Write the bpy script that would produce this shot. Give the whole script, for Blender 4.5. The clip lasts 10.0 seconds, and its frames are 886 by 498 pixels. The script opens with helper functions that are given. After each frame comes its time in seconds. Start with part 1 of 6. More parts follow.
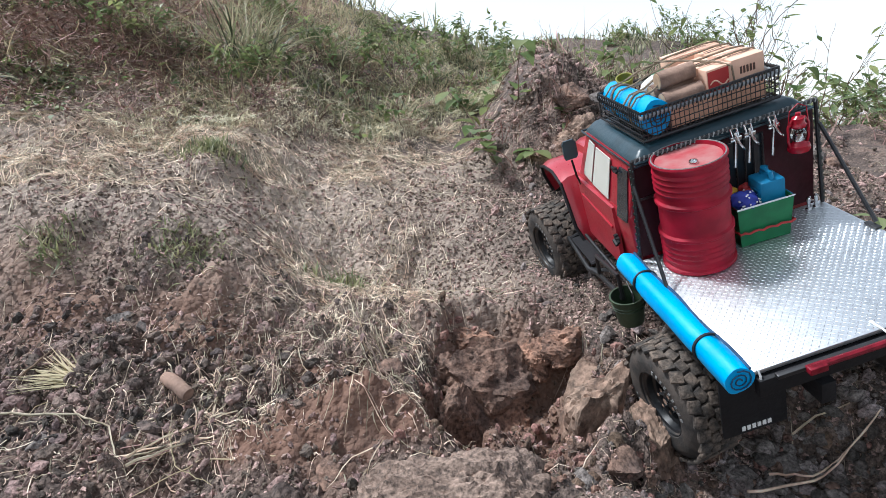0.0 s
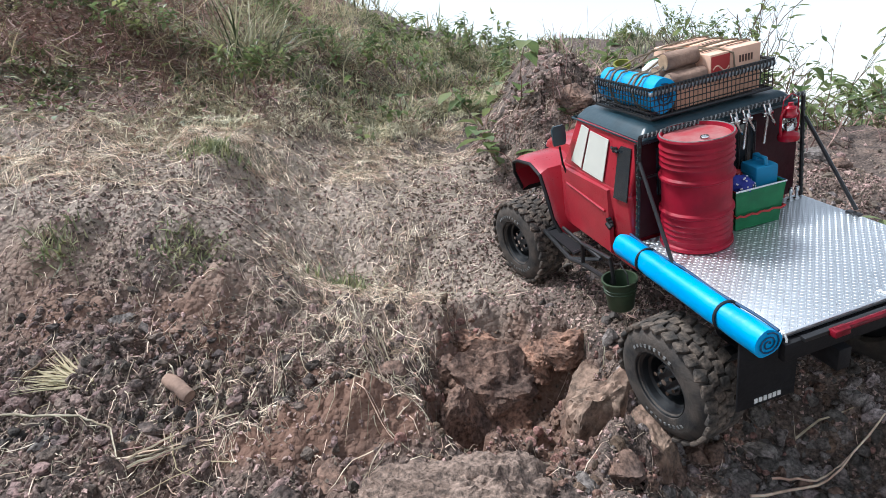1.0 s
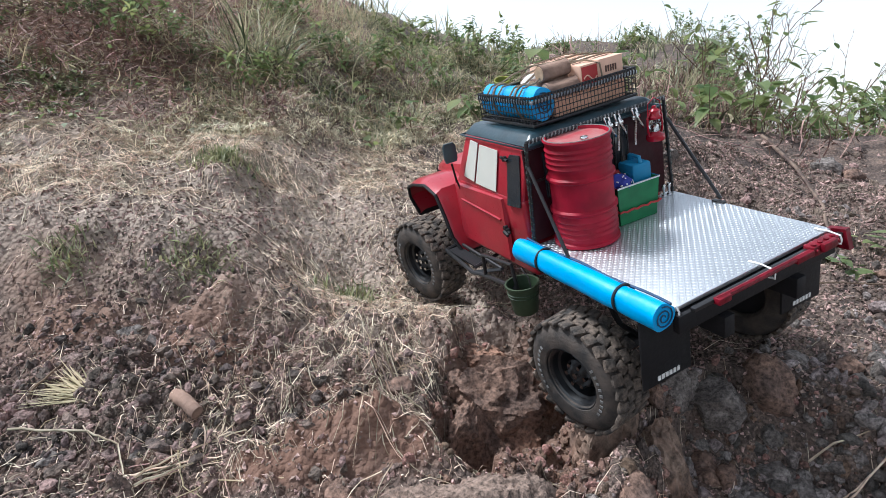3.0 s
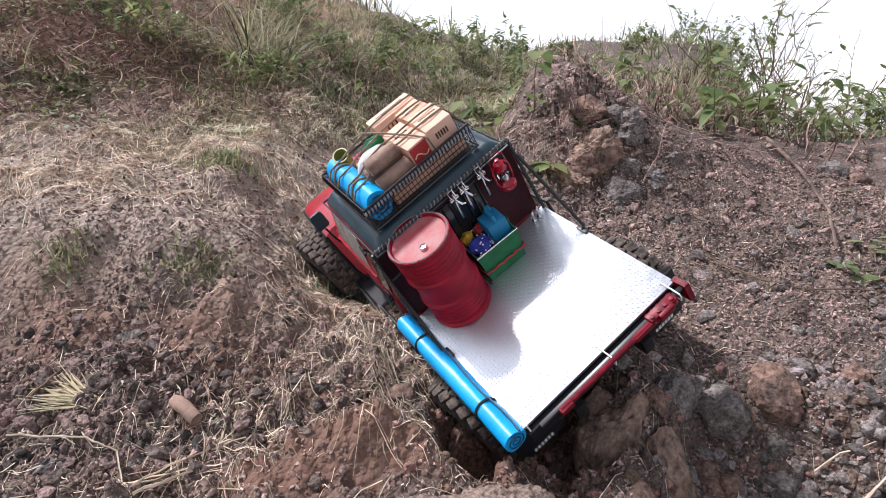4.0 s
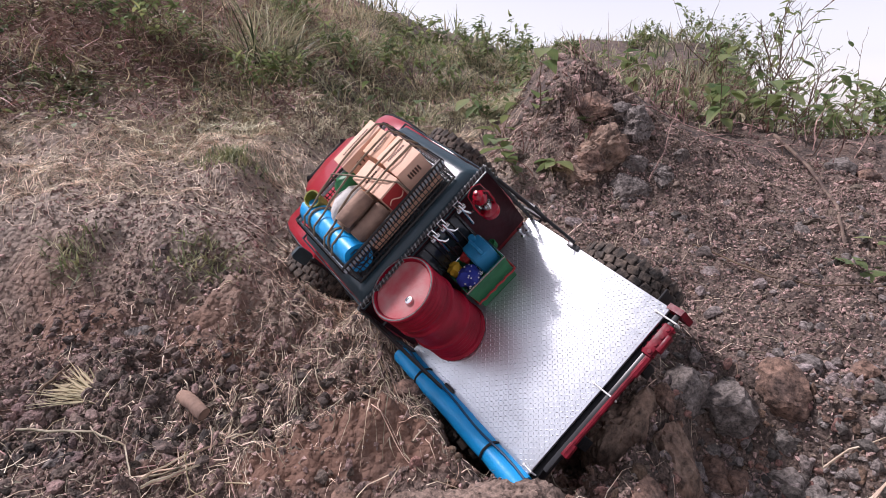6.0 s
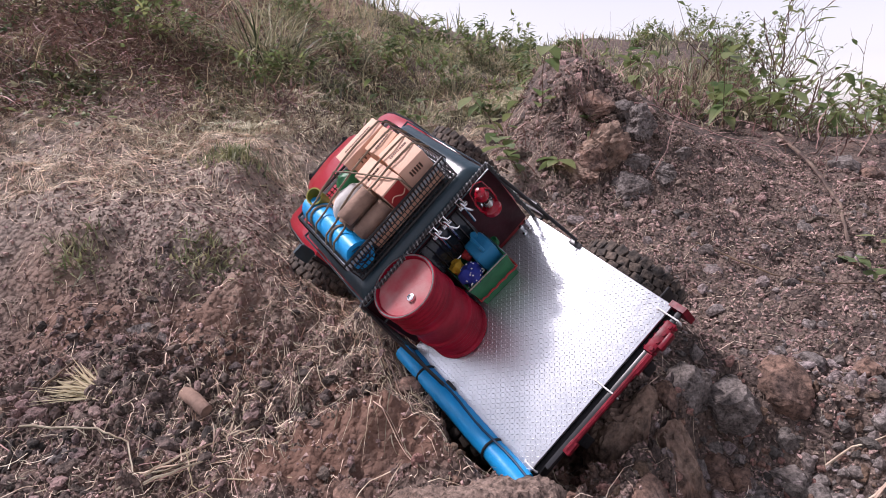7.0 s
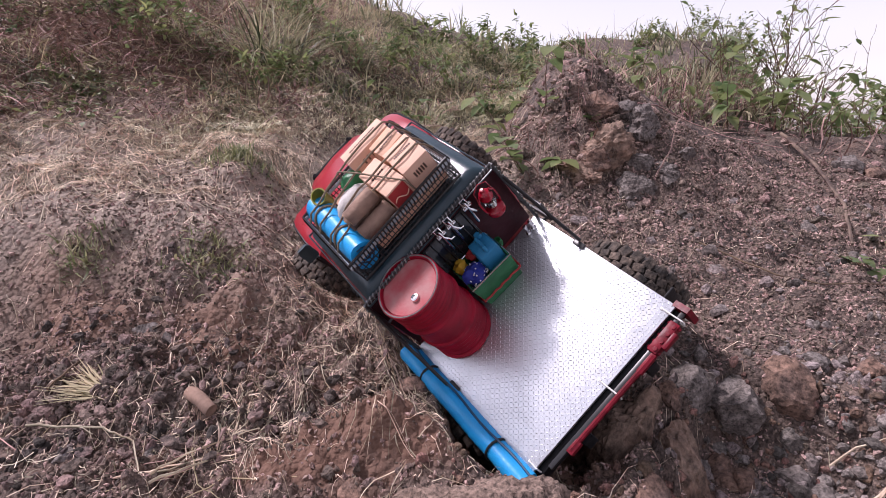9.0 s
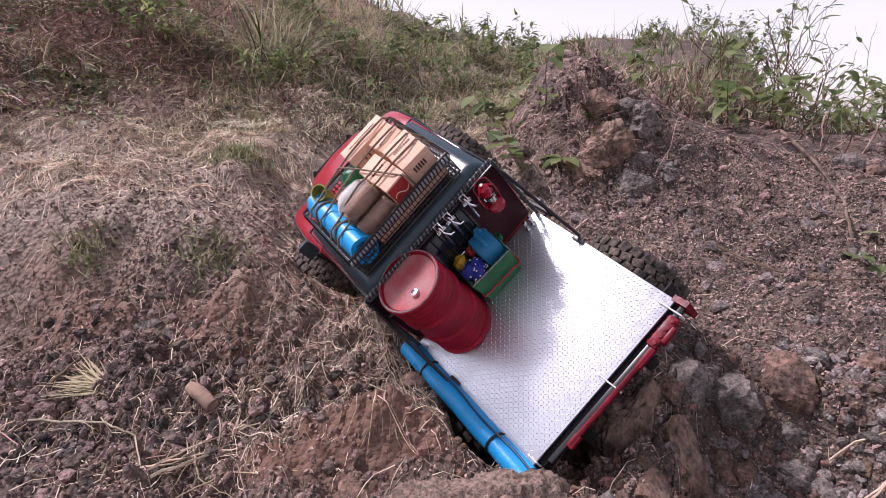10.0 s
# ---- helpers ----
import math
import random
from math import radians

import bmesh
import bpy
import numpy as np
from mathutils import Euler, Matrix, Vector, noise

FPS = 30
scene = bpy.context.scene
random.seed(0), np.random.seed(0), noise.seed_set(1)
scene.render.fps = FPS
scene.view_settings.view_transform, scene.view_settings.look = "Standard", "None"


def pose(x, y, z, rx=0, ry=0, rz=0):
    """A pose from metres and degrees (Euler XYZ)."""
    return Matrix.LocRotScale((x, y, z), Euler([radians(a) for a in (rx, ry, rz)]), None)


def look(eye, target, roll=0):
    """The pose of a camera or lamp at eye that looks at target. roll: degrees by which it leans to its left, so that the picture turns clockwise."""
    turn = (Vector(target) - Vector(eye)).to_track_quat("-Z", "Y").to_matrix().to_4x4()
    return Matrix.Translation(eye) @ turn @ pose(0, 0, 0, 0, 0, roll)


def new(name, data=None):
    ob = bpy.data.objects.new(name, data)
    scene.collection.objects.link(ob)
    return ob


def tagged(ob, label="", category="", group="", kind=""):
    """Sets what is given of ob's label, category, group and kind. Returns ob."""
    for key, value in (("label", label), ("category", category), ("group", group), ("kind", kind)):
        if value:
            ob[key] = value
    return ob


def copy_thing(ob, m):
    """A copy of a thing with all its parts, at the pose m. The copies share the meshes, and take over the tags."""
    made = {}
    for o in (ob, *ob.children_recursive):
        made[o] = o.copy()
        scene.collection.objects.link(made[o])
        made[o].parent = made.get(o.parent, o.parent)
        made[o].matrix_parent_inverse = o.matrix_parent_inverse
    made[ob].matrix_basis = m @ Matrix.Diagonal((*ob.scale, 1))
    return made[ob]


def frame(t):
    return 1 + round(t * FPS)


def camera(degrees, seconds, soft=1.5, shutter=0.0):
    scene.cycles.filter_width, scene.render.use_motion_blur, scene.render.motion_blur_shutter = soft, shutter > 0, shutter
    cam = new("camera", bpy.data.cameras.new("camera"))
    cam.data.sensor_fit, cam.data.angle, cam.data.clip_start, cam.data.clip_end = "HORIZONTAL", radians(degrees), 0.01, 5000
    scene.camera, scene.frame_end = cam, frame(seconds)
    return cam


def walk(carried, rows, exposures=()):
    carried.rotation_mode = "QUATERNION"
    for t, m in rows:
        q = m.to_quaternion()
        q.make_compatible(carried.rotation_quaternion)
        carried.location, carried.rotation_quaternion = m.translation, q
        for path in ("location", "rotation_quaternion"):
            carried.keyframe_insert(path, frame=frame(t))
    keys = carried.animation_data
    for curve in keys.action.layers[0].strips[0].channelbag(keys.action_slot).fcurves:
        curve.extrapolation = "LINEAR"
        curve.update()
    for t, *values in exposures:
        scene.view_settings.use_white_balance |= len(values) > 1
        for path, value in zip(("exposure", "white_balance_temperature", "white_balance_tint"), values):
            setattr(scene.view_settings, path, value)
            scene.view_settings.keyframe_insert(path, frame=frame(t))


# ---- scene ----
# ---- camera ----
PATH = [
    (0, (0.0000, 0.0000, 0.2700), (0.0000, 0.9703, 0.0281), 0.00),
    (0.5, (0.0012, 0.0013, 0.2704), (-0.0024, 0.9716, 0.0287), -0.03),
    (1, (0.0015, 0.0020, 0.2725), (-0.0041, 0.9721, 0.0298), 0.05),
    (1.5, (0.0023, 0.0035, 0.2748), (-0.0058, 0.9735, 0.0320), 0.11),
    (2, (-0.0008, 0.0072, 0.2805), (-0.0105, 0.9773, 0.0378), 0.25),
    (2.5, (-0.0034, 0.0080, 0.2840), (-0.0159, 0.9782, 0.0423), 0.34),
    (4, (-0.0023, 0.0178, 0.2929), (-0.0228, 0.9875, 0.0494), 0.57),
    (4.5, (-0.0030, 0.0181, 0.2936), (-0.0257, 0.9877, 0.0498), 0.57),
    (5, (-0.0031, 0.0172, 0.2921), (-0.0286, 0.9869, 0.0487), 0.50),
    (5.5, (-0.0031, 0.0169, 0.2899), (-0.0307, 0.9865, 0.0469), 0.42),
    (7, (-0.0021, 0.0159, 0.2864), (-0.0364, 0.9849, 0.0418), 0.29),
    (7.5, (-0.0031, 0.0155, 0.2862), (-0.0386, 0.9845, 0.0417), 0.29),
    (8, (-0.0037, 0.0163, 0.2863), (-0.0408, 0.9852, 0.0417), 0.28),
    (8.5, (-0.0040, 0.0152, 0.2858), (-0.0419, 0.9842, 0.0414), 0.27),
    (9, (-0.0033, 0.0145, 0.2869), (-0.0422, 0.9833, 0.0424), 0.25),
    (9.5, (-0.0023, 0.0133, 0.2860), (-0.0417, 0.9822, 0.0416), 0.23),
    (10, (-0.0019, 0.0113, 0.2827), (-0.0428, 0.9802, 0.0387), 0.12),
]

EXPOSURE = 0.57
cam = camera(75, 10.0, soft=0.55)
walk(cam, [(t, look(eye, target, roll)) for t, eye, target, roll in PATH],
     exposures=[(0, EXPOSURE, 5900, 7), (2.7, EXPOSURE, 5850, 7), (4.0, EXPOSURE, 6200, 17), (4.4, EXPOSURE - 0.3, 6250, 20), (5.0, EXPOSURE - 0.32, 6300, 22), (10, EXPOSURE - 0.28, 6350, 31)])

# poses of the truck bed's rear edge, over the drive and the slide into the hole
TRUCK_PATH = [
    (0, pose(0.3247, 0.4045, 0.1064, 11.68, -18.40, 4.23)),
    (0.5, pose(0.3317, 0.4085, 0.1123, 11.21, -15.25, 7.20)),
    (1, pose(0.3426, 0.4282, 0.1277, 8.80, -13.21, 13.64)),
    (1.5, pose(0.3221, 0.4597, 0.1505, 4.19, -12.59, 22.85)),
    (2, pose(0.3263, 0.4554, 0.1515, 3.69, -12.28, 23.85)),
    (2.5, pose(0.3190, 0.4621, 0.1559, 2.73, -11.93, 24.71)),
    (2.7, pose(0.3012, 0.4728, 0.1625, 2.46, -12.11, 25.34)),
    (3.8, pose(0.1378, 0.5202, 0.1002, 10.80, -31.20, 27.35)),
    (4, pose(0.1317, 0.5082, 0.0738, 16.98, -37.29, 24.06)),
    (4.2, pose(0.1261, 0.4966, 0.0450, 23.78, -43.83, 22.14)),
    (4.5, pose(0.1211, 0.4931, 0.0377, 27.82, -47.38, 20.45)),
    (5, pose(0.1239, 0.4939, 0.0379, 25.20, -46.20, 20.20)),
]


def truck_pose(t):
    """The truck's pose between its rows: monotone cubic in place and turn."""
    ts = [r[0] for r in TRUCK_PATH]
    vals, last = [], None
    for _, m in TRUCK_PATH:
        q = m.to_quaternion()
        if last is not None:
            q.make_compatible(last)
        last = q
        vals.append(list(m.translation) + list(q))
    if t >= ts[-1]:
        v = vals[-1]
    else:
        k = max(i for i in range(len(ts) - 1) if ts[i] <= t)
        h = ts[k + 1] - ts[k]
        u = (t - ts[k]) / h
        v = []
        for c in range(7):
            d = [(vals[i + 1][c] - vals[i][c]) / (ts[i + 1] - ts[i]) for i in range(len(ts) - 1)]

            def slope(i):
                if i == 0 or i == len(ts) - 1 or d[i - 1] * d[i] <= 0:
                    return 0.0
                return 2 * d[i - 1] * d[i] / (d[i - 1] + d[i])
            a, b = vals[k][c], vals[k + 1][c]
            v.append((2 * u**3 - 3 * u**2 + 1) * a + (u**3 - 2 * u**2 + u) * h * slope(k)
                     + (3 * u**2 - 2 * u**3) * b + (u**3 - u**2) * h * slope(k + 1))
    from_q = Euler((0, 0, 0)).to_quaternion()
    from_q.w, from_q.x, from_q.y, from_q.z = v[3:]
    from_q.normalize()
    return Matrix.Translation(v[:3]) @ from_q.to_matrix().to_4x4()


DRIVE = [i / 10 for i in range(0, 51)] + [10.0]
RIDERS = []  # (thing, its pose on the truck)

# ---- light: overcast day ----
world = bpy.data.worlds.new("overcast_sky")
scene.world = world
world.use_nodes = True
wn = world.node_tree
sky = wn.nodes.new("ShaderNodeTexSky")
sky.sky_type, sky.sun_disc = "NISHITA", False
sky.sun_elevation, sky.sun_rotation = radians(54), radians(-78)
sky.air_density, sky.dust_density, sky.ozone_density = 1.0, 0.6, 1.0
pale = wn.nodes.new("ShaderNodeHueSaturation")
pale.inputs["Saturation"].default_value = 0.22
wn.links.new(sky.outputs[0], pale.inputs["Color"])
wn.links.new(pale.outputs[0], wn.nodes["Background"].inputs["Color"])
wn.nodes["Background"].inputs["Strength"].default_value = 0.142
sun = new("sun", bpy.data.lights.new("sun", "SUN"))
sun.data.energy, sun.data.angle, sun.data.color = 3.5, radians(8), (1.0, 0.97, 0.94)
sun.matrix_world = look((-0.58, 0.12, 0.83), (0, 0, 0))
# ---- materials ----
def material(name, color, rough=0.6, metal=0.0, vary=0.0, scale=60.0, bump=0.0, bump_scale=200.0, color2=None, island=0.0, coat=0.0, thin=0.0, grain=0.0):
    """A principled surface: two-scale colour variation between color and color2, fine relief, random tone per piece."""
    m = bpy.data.materials.new(name)
    m.use_nodes = True
    nt = m.node_tree
    n, l = nt.nodes, nt.links
    p = n["Principled BSDF"]
    p.inputs["Roughness"].default_value, p.inputs["Metallic"].default_value = rough, metal
    p.inputs["Coat Weight"].default_value = coat
    co = n.new("ShaderNodeTexCoord")
    big = n.new("ShaderNodeTexNoise")
    big.inputs["Scale"].default_value, big.inputs["Detail"].default_value = scale, 6
    l.new(co.outputs["Object"], big.inputs["Vector"])
    ramp = n.new("ShaderNodeMix")
    ramp.data_type = "RGBA"
    c2 = color2 or tuple(c * (1 - vary) for c in color)
    ramp.inputs["A"].default_value, ramp.inputs["B"].default_value = (*color, 1), (*c2, 1)
    st = n.new("ShaderNodeMapRange")
    st.inputs["From Min"].default_value, st.inputs["From Max"].default_value = 0.35, 0.65
    l.new(big.outputs["Fac"], st.inputs["Value"])
    l.new(st.outputs[0], ramp.inputs["Factor"])
    out = ramp.outputs["Result"]
    if grain:
        gn = n.new("ShaderNodeTexNoise")
        gn.inputs["Scale"].default_value, gn.inputs["Detail"].default_value, gn.inputs["Roughness"].default_value = grain, 6, 0.7
        l.new(co.outputs["Object"], gn.inputs["Vector"])
        gr = n.new("ShaderNodeMapRange")
        gr.inputs["From Min"].default_value, gr.inputs["From Max"].default_value = 0.36, 0.64
        gr.inputs["To Min"].default_value, gr.inputs["To Max"].default_value = 0.30, 1.62
        l.new(gn.outputs["Fac"], gr.inputs["Value"])
        gm = n.new("ShaderNodeVectorMath")
        gm.operation = "SCALE"
        l.new(out, gm.inputs[0])
        l.new(gr.outputs[0], gm.inputs["Scale"])
        out = gm.outputs[0]
    if island:
        geo = n.new("ShaderNodeNewGeometry")
        hs = n.new("ShaderNodeHueSaturation")
        mr = n.new("ShaderNodeMapRange")
        mr.inputs["To Min"].default_value, mr.inputs["To Max"].default_value = 1 - island, 1 + island
        l.new(geo.outputs["Random Per Island"], mr.inputs["Value"])
        l.new(mr.outputs[0], hs.inputs["Value"])
        l.new(out, hs.inputs["Color"])
        mr2 = n.new("ShaderNodeMapRange")
        mr2.inputs["To Min"].default_value, mr2.inputs["To Max"].default_value = 0.5 + 0.04 * island, 0.5 - 0.05 * island
        l.new(geo.outputs["Random Per Island"], mr2.inputs["Value"])
        l.new(mr2.outputs[0], hs.inputs["Hue"])
        out = hs.outputs[0]
    l.new(out, p.inputs["Base Color"])
    if thin:
        tr = n.new("ShaderNodeBsdfTranslucent")
        l.new(out, tr.inputs["Color"])
        mixer = n.new("ShaderNodeMixShader")
        mixer.inputs[0].default_value = thin
        l.new(p.outputs[0], mixer.inputs[1])
        l.new(tr.outputs[0], mixer.inputs[2])
        l.new(mixer.outputs[0], n["Material Output"].inputs["Surface"])
    if bump:
        fine = n.new("ShaderNodeTexNoise")
        fine.inputs["Scale"].default_value, fine.inputs["Detail"].default_value = bump_scale, 5
        l.new(co.outputs["Object"], fine.inputs["Vector"])
        b = n.new("ShaderNodeBump")
        b.inputs["Strength"].default_value, b.inputs["Distance"].default_value = bump, 0.4 / bump_scale if bump_scale < 200 else 0.002
        l.new(fine.outputs["Fac"], b.inputs["Height"])
        l.new(b.outputs[0], p.inputs["Normal"])
        rr = n.new("ShaderNodeMapRange")
        rr.inputs["To Min"].default_value, rr.inputs["To Max"].default_value = max(0.05, rough - 0.12), min(1, rough + 0.12)
        l.new(fine.outputs["Fac"], rr.inputs["Value"])
        l.new(rr.outputs[0], p.inputs["Roughness"])
    return m


def soil_material():
    """Crumbly grey-brown soil with red clay where the mesh attribute 'clay' says so."""
    # base darker than the loose crumbs: shade between them is put into the colour
    m = material("soil", (0.175, 0.127, 0.103), rough=0.95, color2=(0.062, 0.045, 0.039), scale=26, bump=1.0, bump_scale=380, grain=260)
    n, l = m.node_tree.nodes, m.node_tree.links
    p = n["Principled BSDF"]
    src = p.inputs["Base Color"].links[0].from_socket
    at = n.new("ShaderNodeAttribute")
    at.attribute_name = "clay"
    no = n.new("ShaderNodeTexNoise")
    no.inputs["Scale"].default_value, no.inputs["Detail"].default_value = 14, 8
    co = n.new("ShaderNodeTexCoord")
    l.new(co.outputs["Object"], no.inputs["Vector"])
    add = n.new("ShaderNodeMath")
    add.operation = "MULTIPLY_ADD"
    l.new(no.outputs["Fac"], add.inputs[0])
    add.inputs[1].default_value = 1.6
    l.new(at.outputs["Fac"], add.inputs[2])
    st = n.new("ShaderNodeMapRange")
    st.inputs["From Min"].default_value, st.inputs["From Max"].default_value = 0.95, 1.5
    l.new(add.outputs[0], st.inputs["Value"])
    red = n.new("ShaderNodeTexNoise")
    red.inputs["Scale"].default_value, red.inputs["Detail"].default_value, red.inputs["Roughness"].default_value = 90, 8, 0.75
    l.new(co.outputs["Object"], red.inputs["Vector"])
    rm = n.new("ShaderNodeMix")
    rm.data_type = "RGBA"
    rm.inputs["A"].default_value, rm.inputs["B"].default_value = (0.25, 0.138, 0.094, 1), (0.085, 0.048, 0.036, 1)
    l.new(red.outputs["Fac"], rm.inputs["Factor"])
    mx = n.new("ShaderNodeMix")
    mx.data_type = "RGBA"
    l.new(st.outputs[0], mx.inputs["Factor"])
    l.new(src, mx.inputs["A"])
    l.new(rm.outputs["Result"], mx.inputs["B"])
    lumps = n.new("ShaderNodeTexVoronoi")
    lumps.inputs["Scale"].default_value = 150
    l.new(co.outputs["Object"], lumps.inputs["Vector"])
    lb = n.new("ShaderNodeBump")
    lb.invert = True
    lb.inputs["Strength"].default_value, lb.inputs["Distance"].default_value = 0.9, 0.004
    l.new(lumps.outputs["Distance"], lb.inputs["Height"])
    fine = p.inputs["Normal"].links[0].from_node
    l.new(lb.outputs[0], fine.inputs["Normal"])
    du = n.new("ShaderNodeAttribute")
    du.attribute_name = "dust"
    dn = n.new("ShaderNodeMath")
    dn.operation = "MULTIPLY"
    l.new(du.outputs["Fac"], dn.inputs[0])
    l.new(red.outputs["Fac"], dn.inputs[1])
    dm = n.new("ShaderNodeMix")
    dm.data_type = "RGBA"
    l.new(dn.outputs[0], dm.inputs["Factor"])
    l.new(mx.outputs["Result"], dm.inputs["A"])
    dm.inputs["B"].default_value = (0.43, 0.35, 0.285, 1)
    l.new(dm.outputs["Result"], p.inputs["Base Color"])
    return m


SOIL = soil_material()
CLOD = material("clods", (0.340, 0.252, 0.205), 0.95, color2=(0.170, 0.120, 0.098), scale=12, bump=1.0, bump_scale=500, island=0.62, grain=260)
DARK_CLOD = material("dark_clods", (0.200, 0.144, 0.118), 0.9, color2=(0.066, 0.052, 0.047), scale=22, bump=1.0, bump_scale=450, island=0.6, grain=240)
CLAY_ROCK = material("clay_rock", (0.215, 0.132, 0.096), 0.96, color2=(0.105, 0.070, 0.057), scale=26, bump=1.0, bump_scale=220, grain=170)
RED_CLAY = material("red_clay", (0.285, 0.160, 0.108), 0.96, color2=(0.120, 0.070, 0.052), scale=32, bump=1.0, bump_scale=240, grain=150)
PLATE_CLAY = material("pale_clay", (0.255, 0.178, 0.132), 0.94, color2=(0.165, 0.102, 0.074), scale=22, bump=0.6, bump_scale=260, grain=60)
BOULDER = material("boulder", (0.235, 0.170, 0.135), 0.96, color2=(0.145, 0.100, 0.078), scale=24, bump=1.0, bump_scale=300, grain=230)
RUBBLE = material("clay_rubble", (0.23, 0.138, 0.100), 0.95, color2=(0.12, 0.074, 0.056), scale=18, bump=1.0, bump_scale=400, island=0.5, grain=240)
GRAVEL = material("gravel", (0.235, 0.205, 0.188), 0.9, color2=(0.110, 0.088, 0.079), scale=40, bump=1.0, bump_scale=400, island=0.6, grain=260)
GREY_ROCK = material("grey_rock", (0.20, 0.175, 0.16), 0.9, color2=(0.11, 0.09, 0.08), scale=35, bump=1.0, bump_scale=300, grain=220)
STRAW = material("straw", (0.82, 0.73, 0.56), 0.7, color2=(0.40, 0.30, 0.20), scale=40, island=0.65, thin=0.3)
DRY_GRASS = material("dry_grass", (0.56, 0.49, 0.31), 0.75, color2=(0.36, 0.30, 0.18), scale=6, island=0.4, thin=0.3)
PALE_GRASS = material("pale_grass", (0.78, 0.72, 0.55), 0.7, color2=(0.46, 0.44, 0.28), scale=9, island=0.5, thin=0.3)
GREEN_GRASS = material("green_grass", (0.15, 0.185, 0.095), 0.5, color2=(0.46, 0.42, 0.27), scale=9, island=0.8, thin=0.3)
TUFT = material("tuft_grass", (0.15, 0.19, 0.085), 0.55, color2=(0.34, 0.33, 0.18), scale=30, island=0.5, thin=0.3)
LEAF = material("leaf", (0.115, 0.185, 0.075), 0.42, color2=(0.27, 0.30, 0.125), scale=12, bump=0.3, bump_scale=150, island=0.35, thin=0.45)
DEAD_LEAF = material("dead_leaf", (0.30, 0.185, 0.12), 0.8, color2=(0.14, 0.085, 0.065), scale=25, island=0.6, thin=0.2)
TWIG = material("twig", (0.20, 0.13, 0.085), 0.85, color2=(0.11, 0.07, 0.05), scale=40, island=0.4)
VINE = material("dry_vine", (0.40, 0.27, 0.215), 0.8, color2=(0.12, 0.070, 0.062), scale=30, island=0.6)
RED = material("red_paint", (0.38, 0.014, 0.030), 0.32, vary=0.2, scale=30, bump=0.08, bump_scale=300, coat=0.3)
DRUM_RED = material("red_drum_paint", (0.35, 0.008, 0.028), 0.5, vary=0.42, scale=40, bump=0.12, bump_scale=260)
JACK_RED = material("worn_red_paint", (0.20, 0.008, 0.020), 0.4, vary=0.5, scale=120, bump=0.2)
LAMP_RED = material("red_enamel", (0.33, 0.006, 0.020), 0.25, vary=0.2, scale=80)
ROOF = material("roof_paint", (0.022, 0.050, 0.066), 0.34, vary=0.3, scale=30, bump=0.15, bump_scale=250)
BLACK = material("black_plastic", (0.014, 0.014, 0.016), 0.55, vary=0.3, scale=60, bump=0.15, bump_scale=300)
WIRE = material("black_wire", (0.02, 0.02, 0.022), 0.35, vary=0.3, scale=90)
RUBBER = material("tyre_rubber", (0.022, 0.021, 0.021), 0.85, color2=(0.075, 0.06, 0.05), scale=60, bump=0.4, bump_scale=400)
DUSTY = material("dusty_tread", (0.035, 0.031, 0.028), 0.9, color2=(0.125, 0.095, 0.074), scale=70, bump=0.8, bump_scale=300, grain=190)
SIDEWALL = material("sidewall_marks", (0.20, 0.20, 0.195), 0.8, vary=0.5, scale=200)
RIM = material("grey_rim", (0.010, 0.011, 0.013), 0.38, metal=0.0, vary=0.3, scale=80)
CHROME = material("bright_metal", (0.75, 0.75, 0.75), 0.2, metal=1.0, vary=0.2, scale=100)
PLATE = material("chequer_plate", (0.80, 0.83, 0.86), 0.40, metal=1.0, vary=0.06, scale=30, bump=0.05, bump_scale=120)
BLUE = material("blue_tarpaulin", (0.002, 0.36, 0.78), 0.38, vary=0.15, scale=40, bump=0.15, bump_scale=150)
DARK_BLUE = material("dark_blue", (0.012, 0.06, 0.14), 0.5, vary=0.3, scale=80)
CAN_BLUE = material("blue_plastic", (0.02, 0.20, 0.38), 0.4, vary=0.2, scale=60, bump=0.1)
GREEN = material("green_plastic", (0.018, 0.16, 0.06), 0.4, vary=0.25, scale=60, bump=0.1)
BUCKET_GREEN = material("dark_green_plastic", (0.035, 0.06, 0.03), 0.5, vary=0.3, scale=60, bump=0.15)
OLIVE = material("olive_plastic", (0.22, 0.22, 0.03), 0.4, vary=0.2, scale=60)
CARTON = material("carton", (0.70, 0.42, 0.29), 0.85, vary=0.15, scale=50, bump=0.15, bump_scale=500)
CARTON_PALE = material("pale_carton", (0.78, 0.50, 0.37), 0.85, vary=0.15, scale=50, bump=0.15, bump_scale=500)
PRINT_RED = material("red_print", (0.42, 0.03, 0.03), 0.6, vary=0.15, scale=80)
PRINT_DARK = material("dark_print", (0.10, 0.05, 0.035), 0.7, vary=0.2, scale=80)
LOG = material("log_bark", (0.33, 0.215, 0.160), 0.9, color2=(0.17, 0.11, 0.085), scale=60, bump=0.6, bump_scale=250)
LOG_END = material("cut_wood", (0.50, 0.33, 0.20), 0.85, vary=0.3, scale=120, bump=0.3)
SACK = material("woven_sack", (0.62, 0.60, 0.57), 0.85, vary=0.2, scale=60, bump=0.5, bump_scale=420)
ROPE = material("rope", (0.26, 0.20, 0.14), 0.9, vary=0.4, scale=150, bump=0.6, bump_scale=600)
RAIL = material("pale_rod", (0.42, 0.46, 0.50), 0.45, color2=(0.22, 0.25, 0.28), scale=120)
CORD_GREY = material("grey_cord", (0.30, 0.31, 0.31), 0.7, color2=(0.05, 0.055, 0.06), scale=220, bump=0.4, bump_scale=600)
LACE = material("green_cord", (0.030, 0.050, 0.042), 0.6, vary=0.5, scale=200)
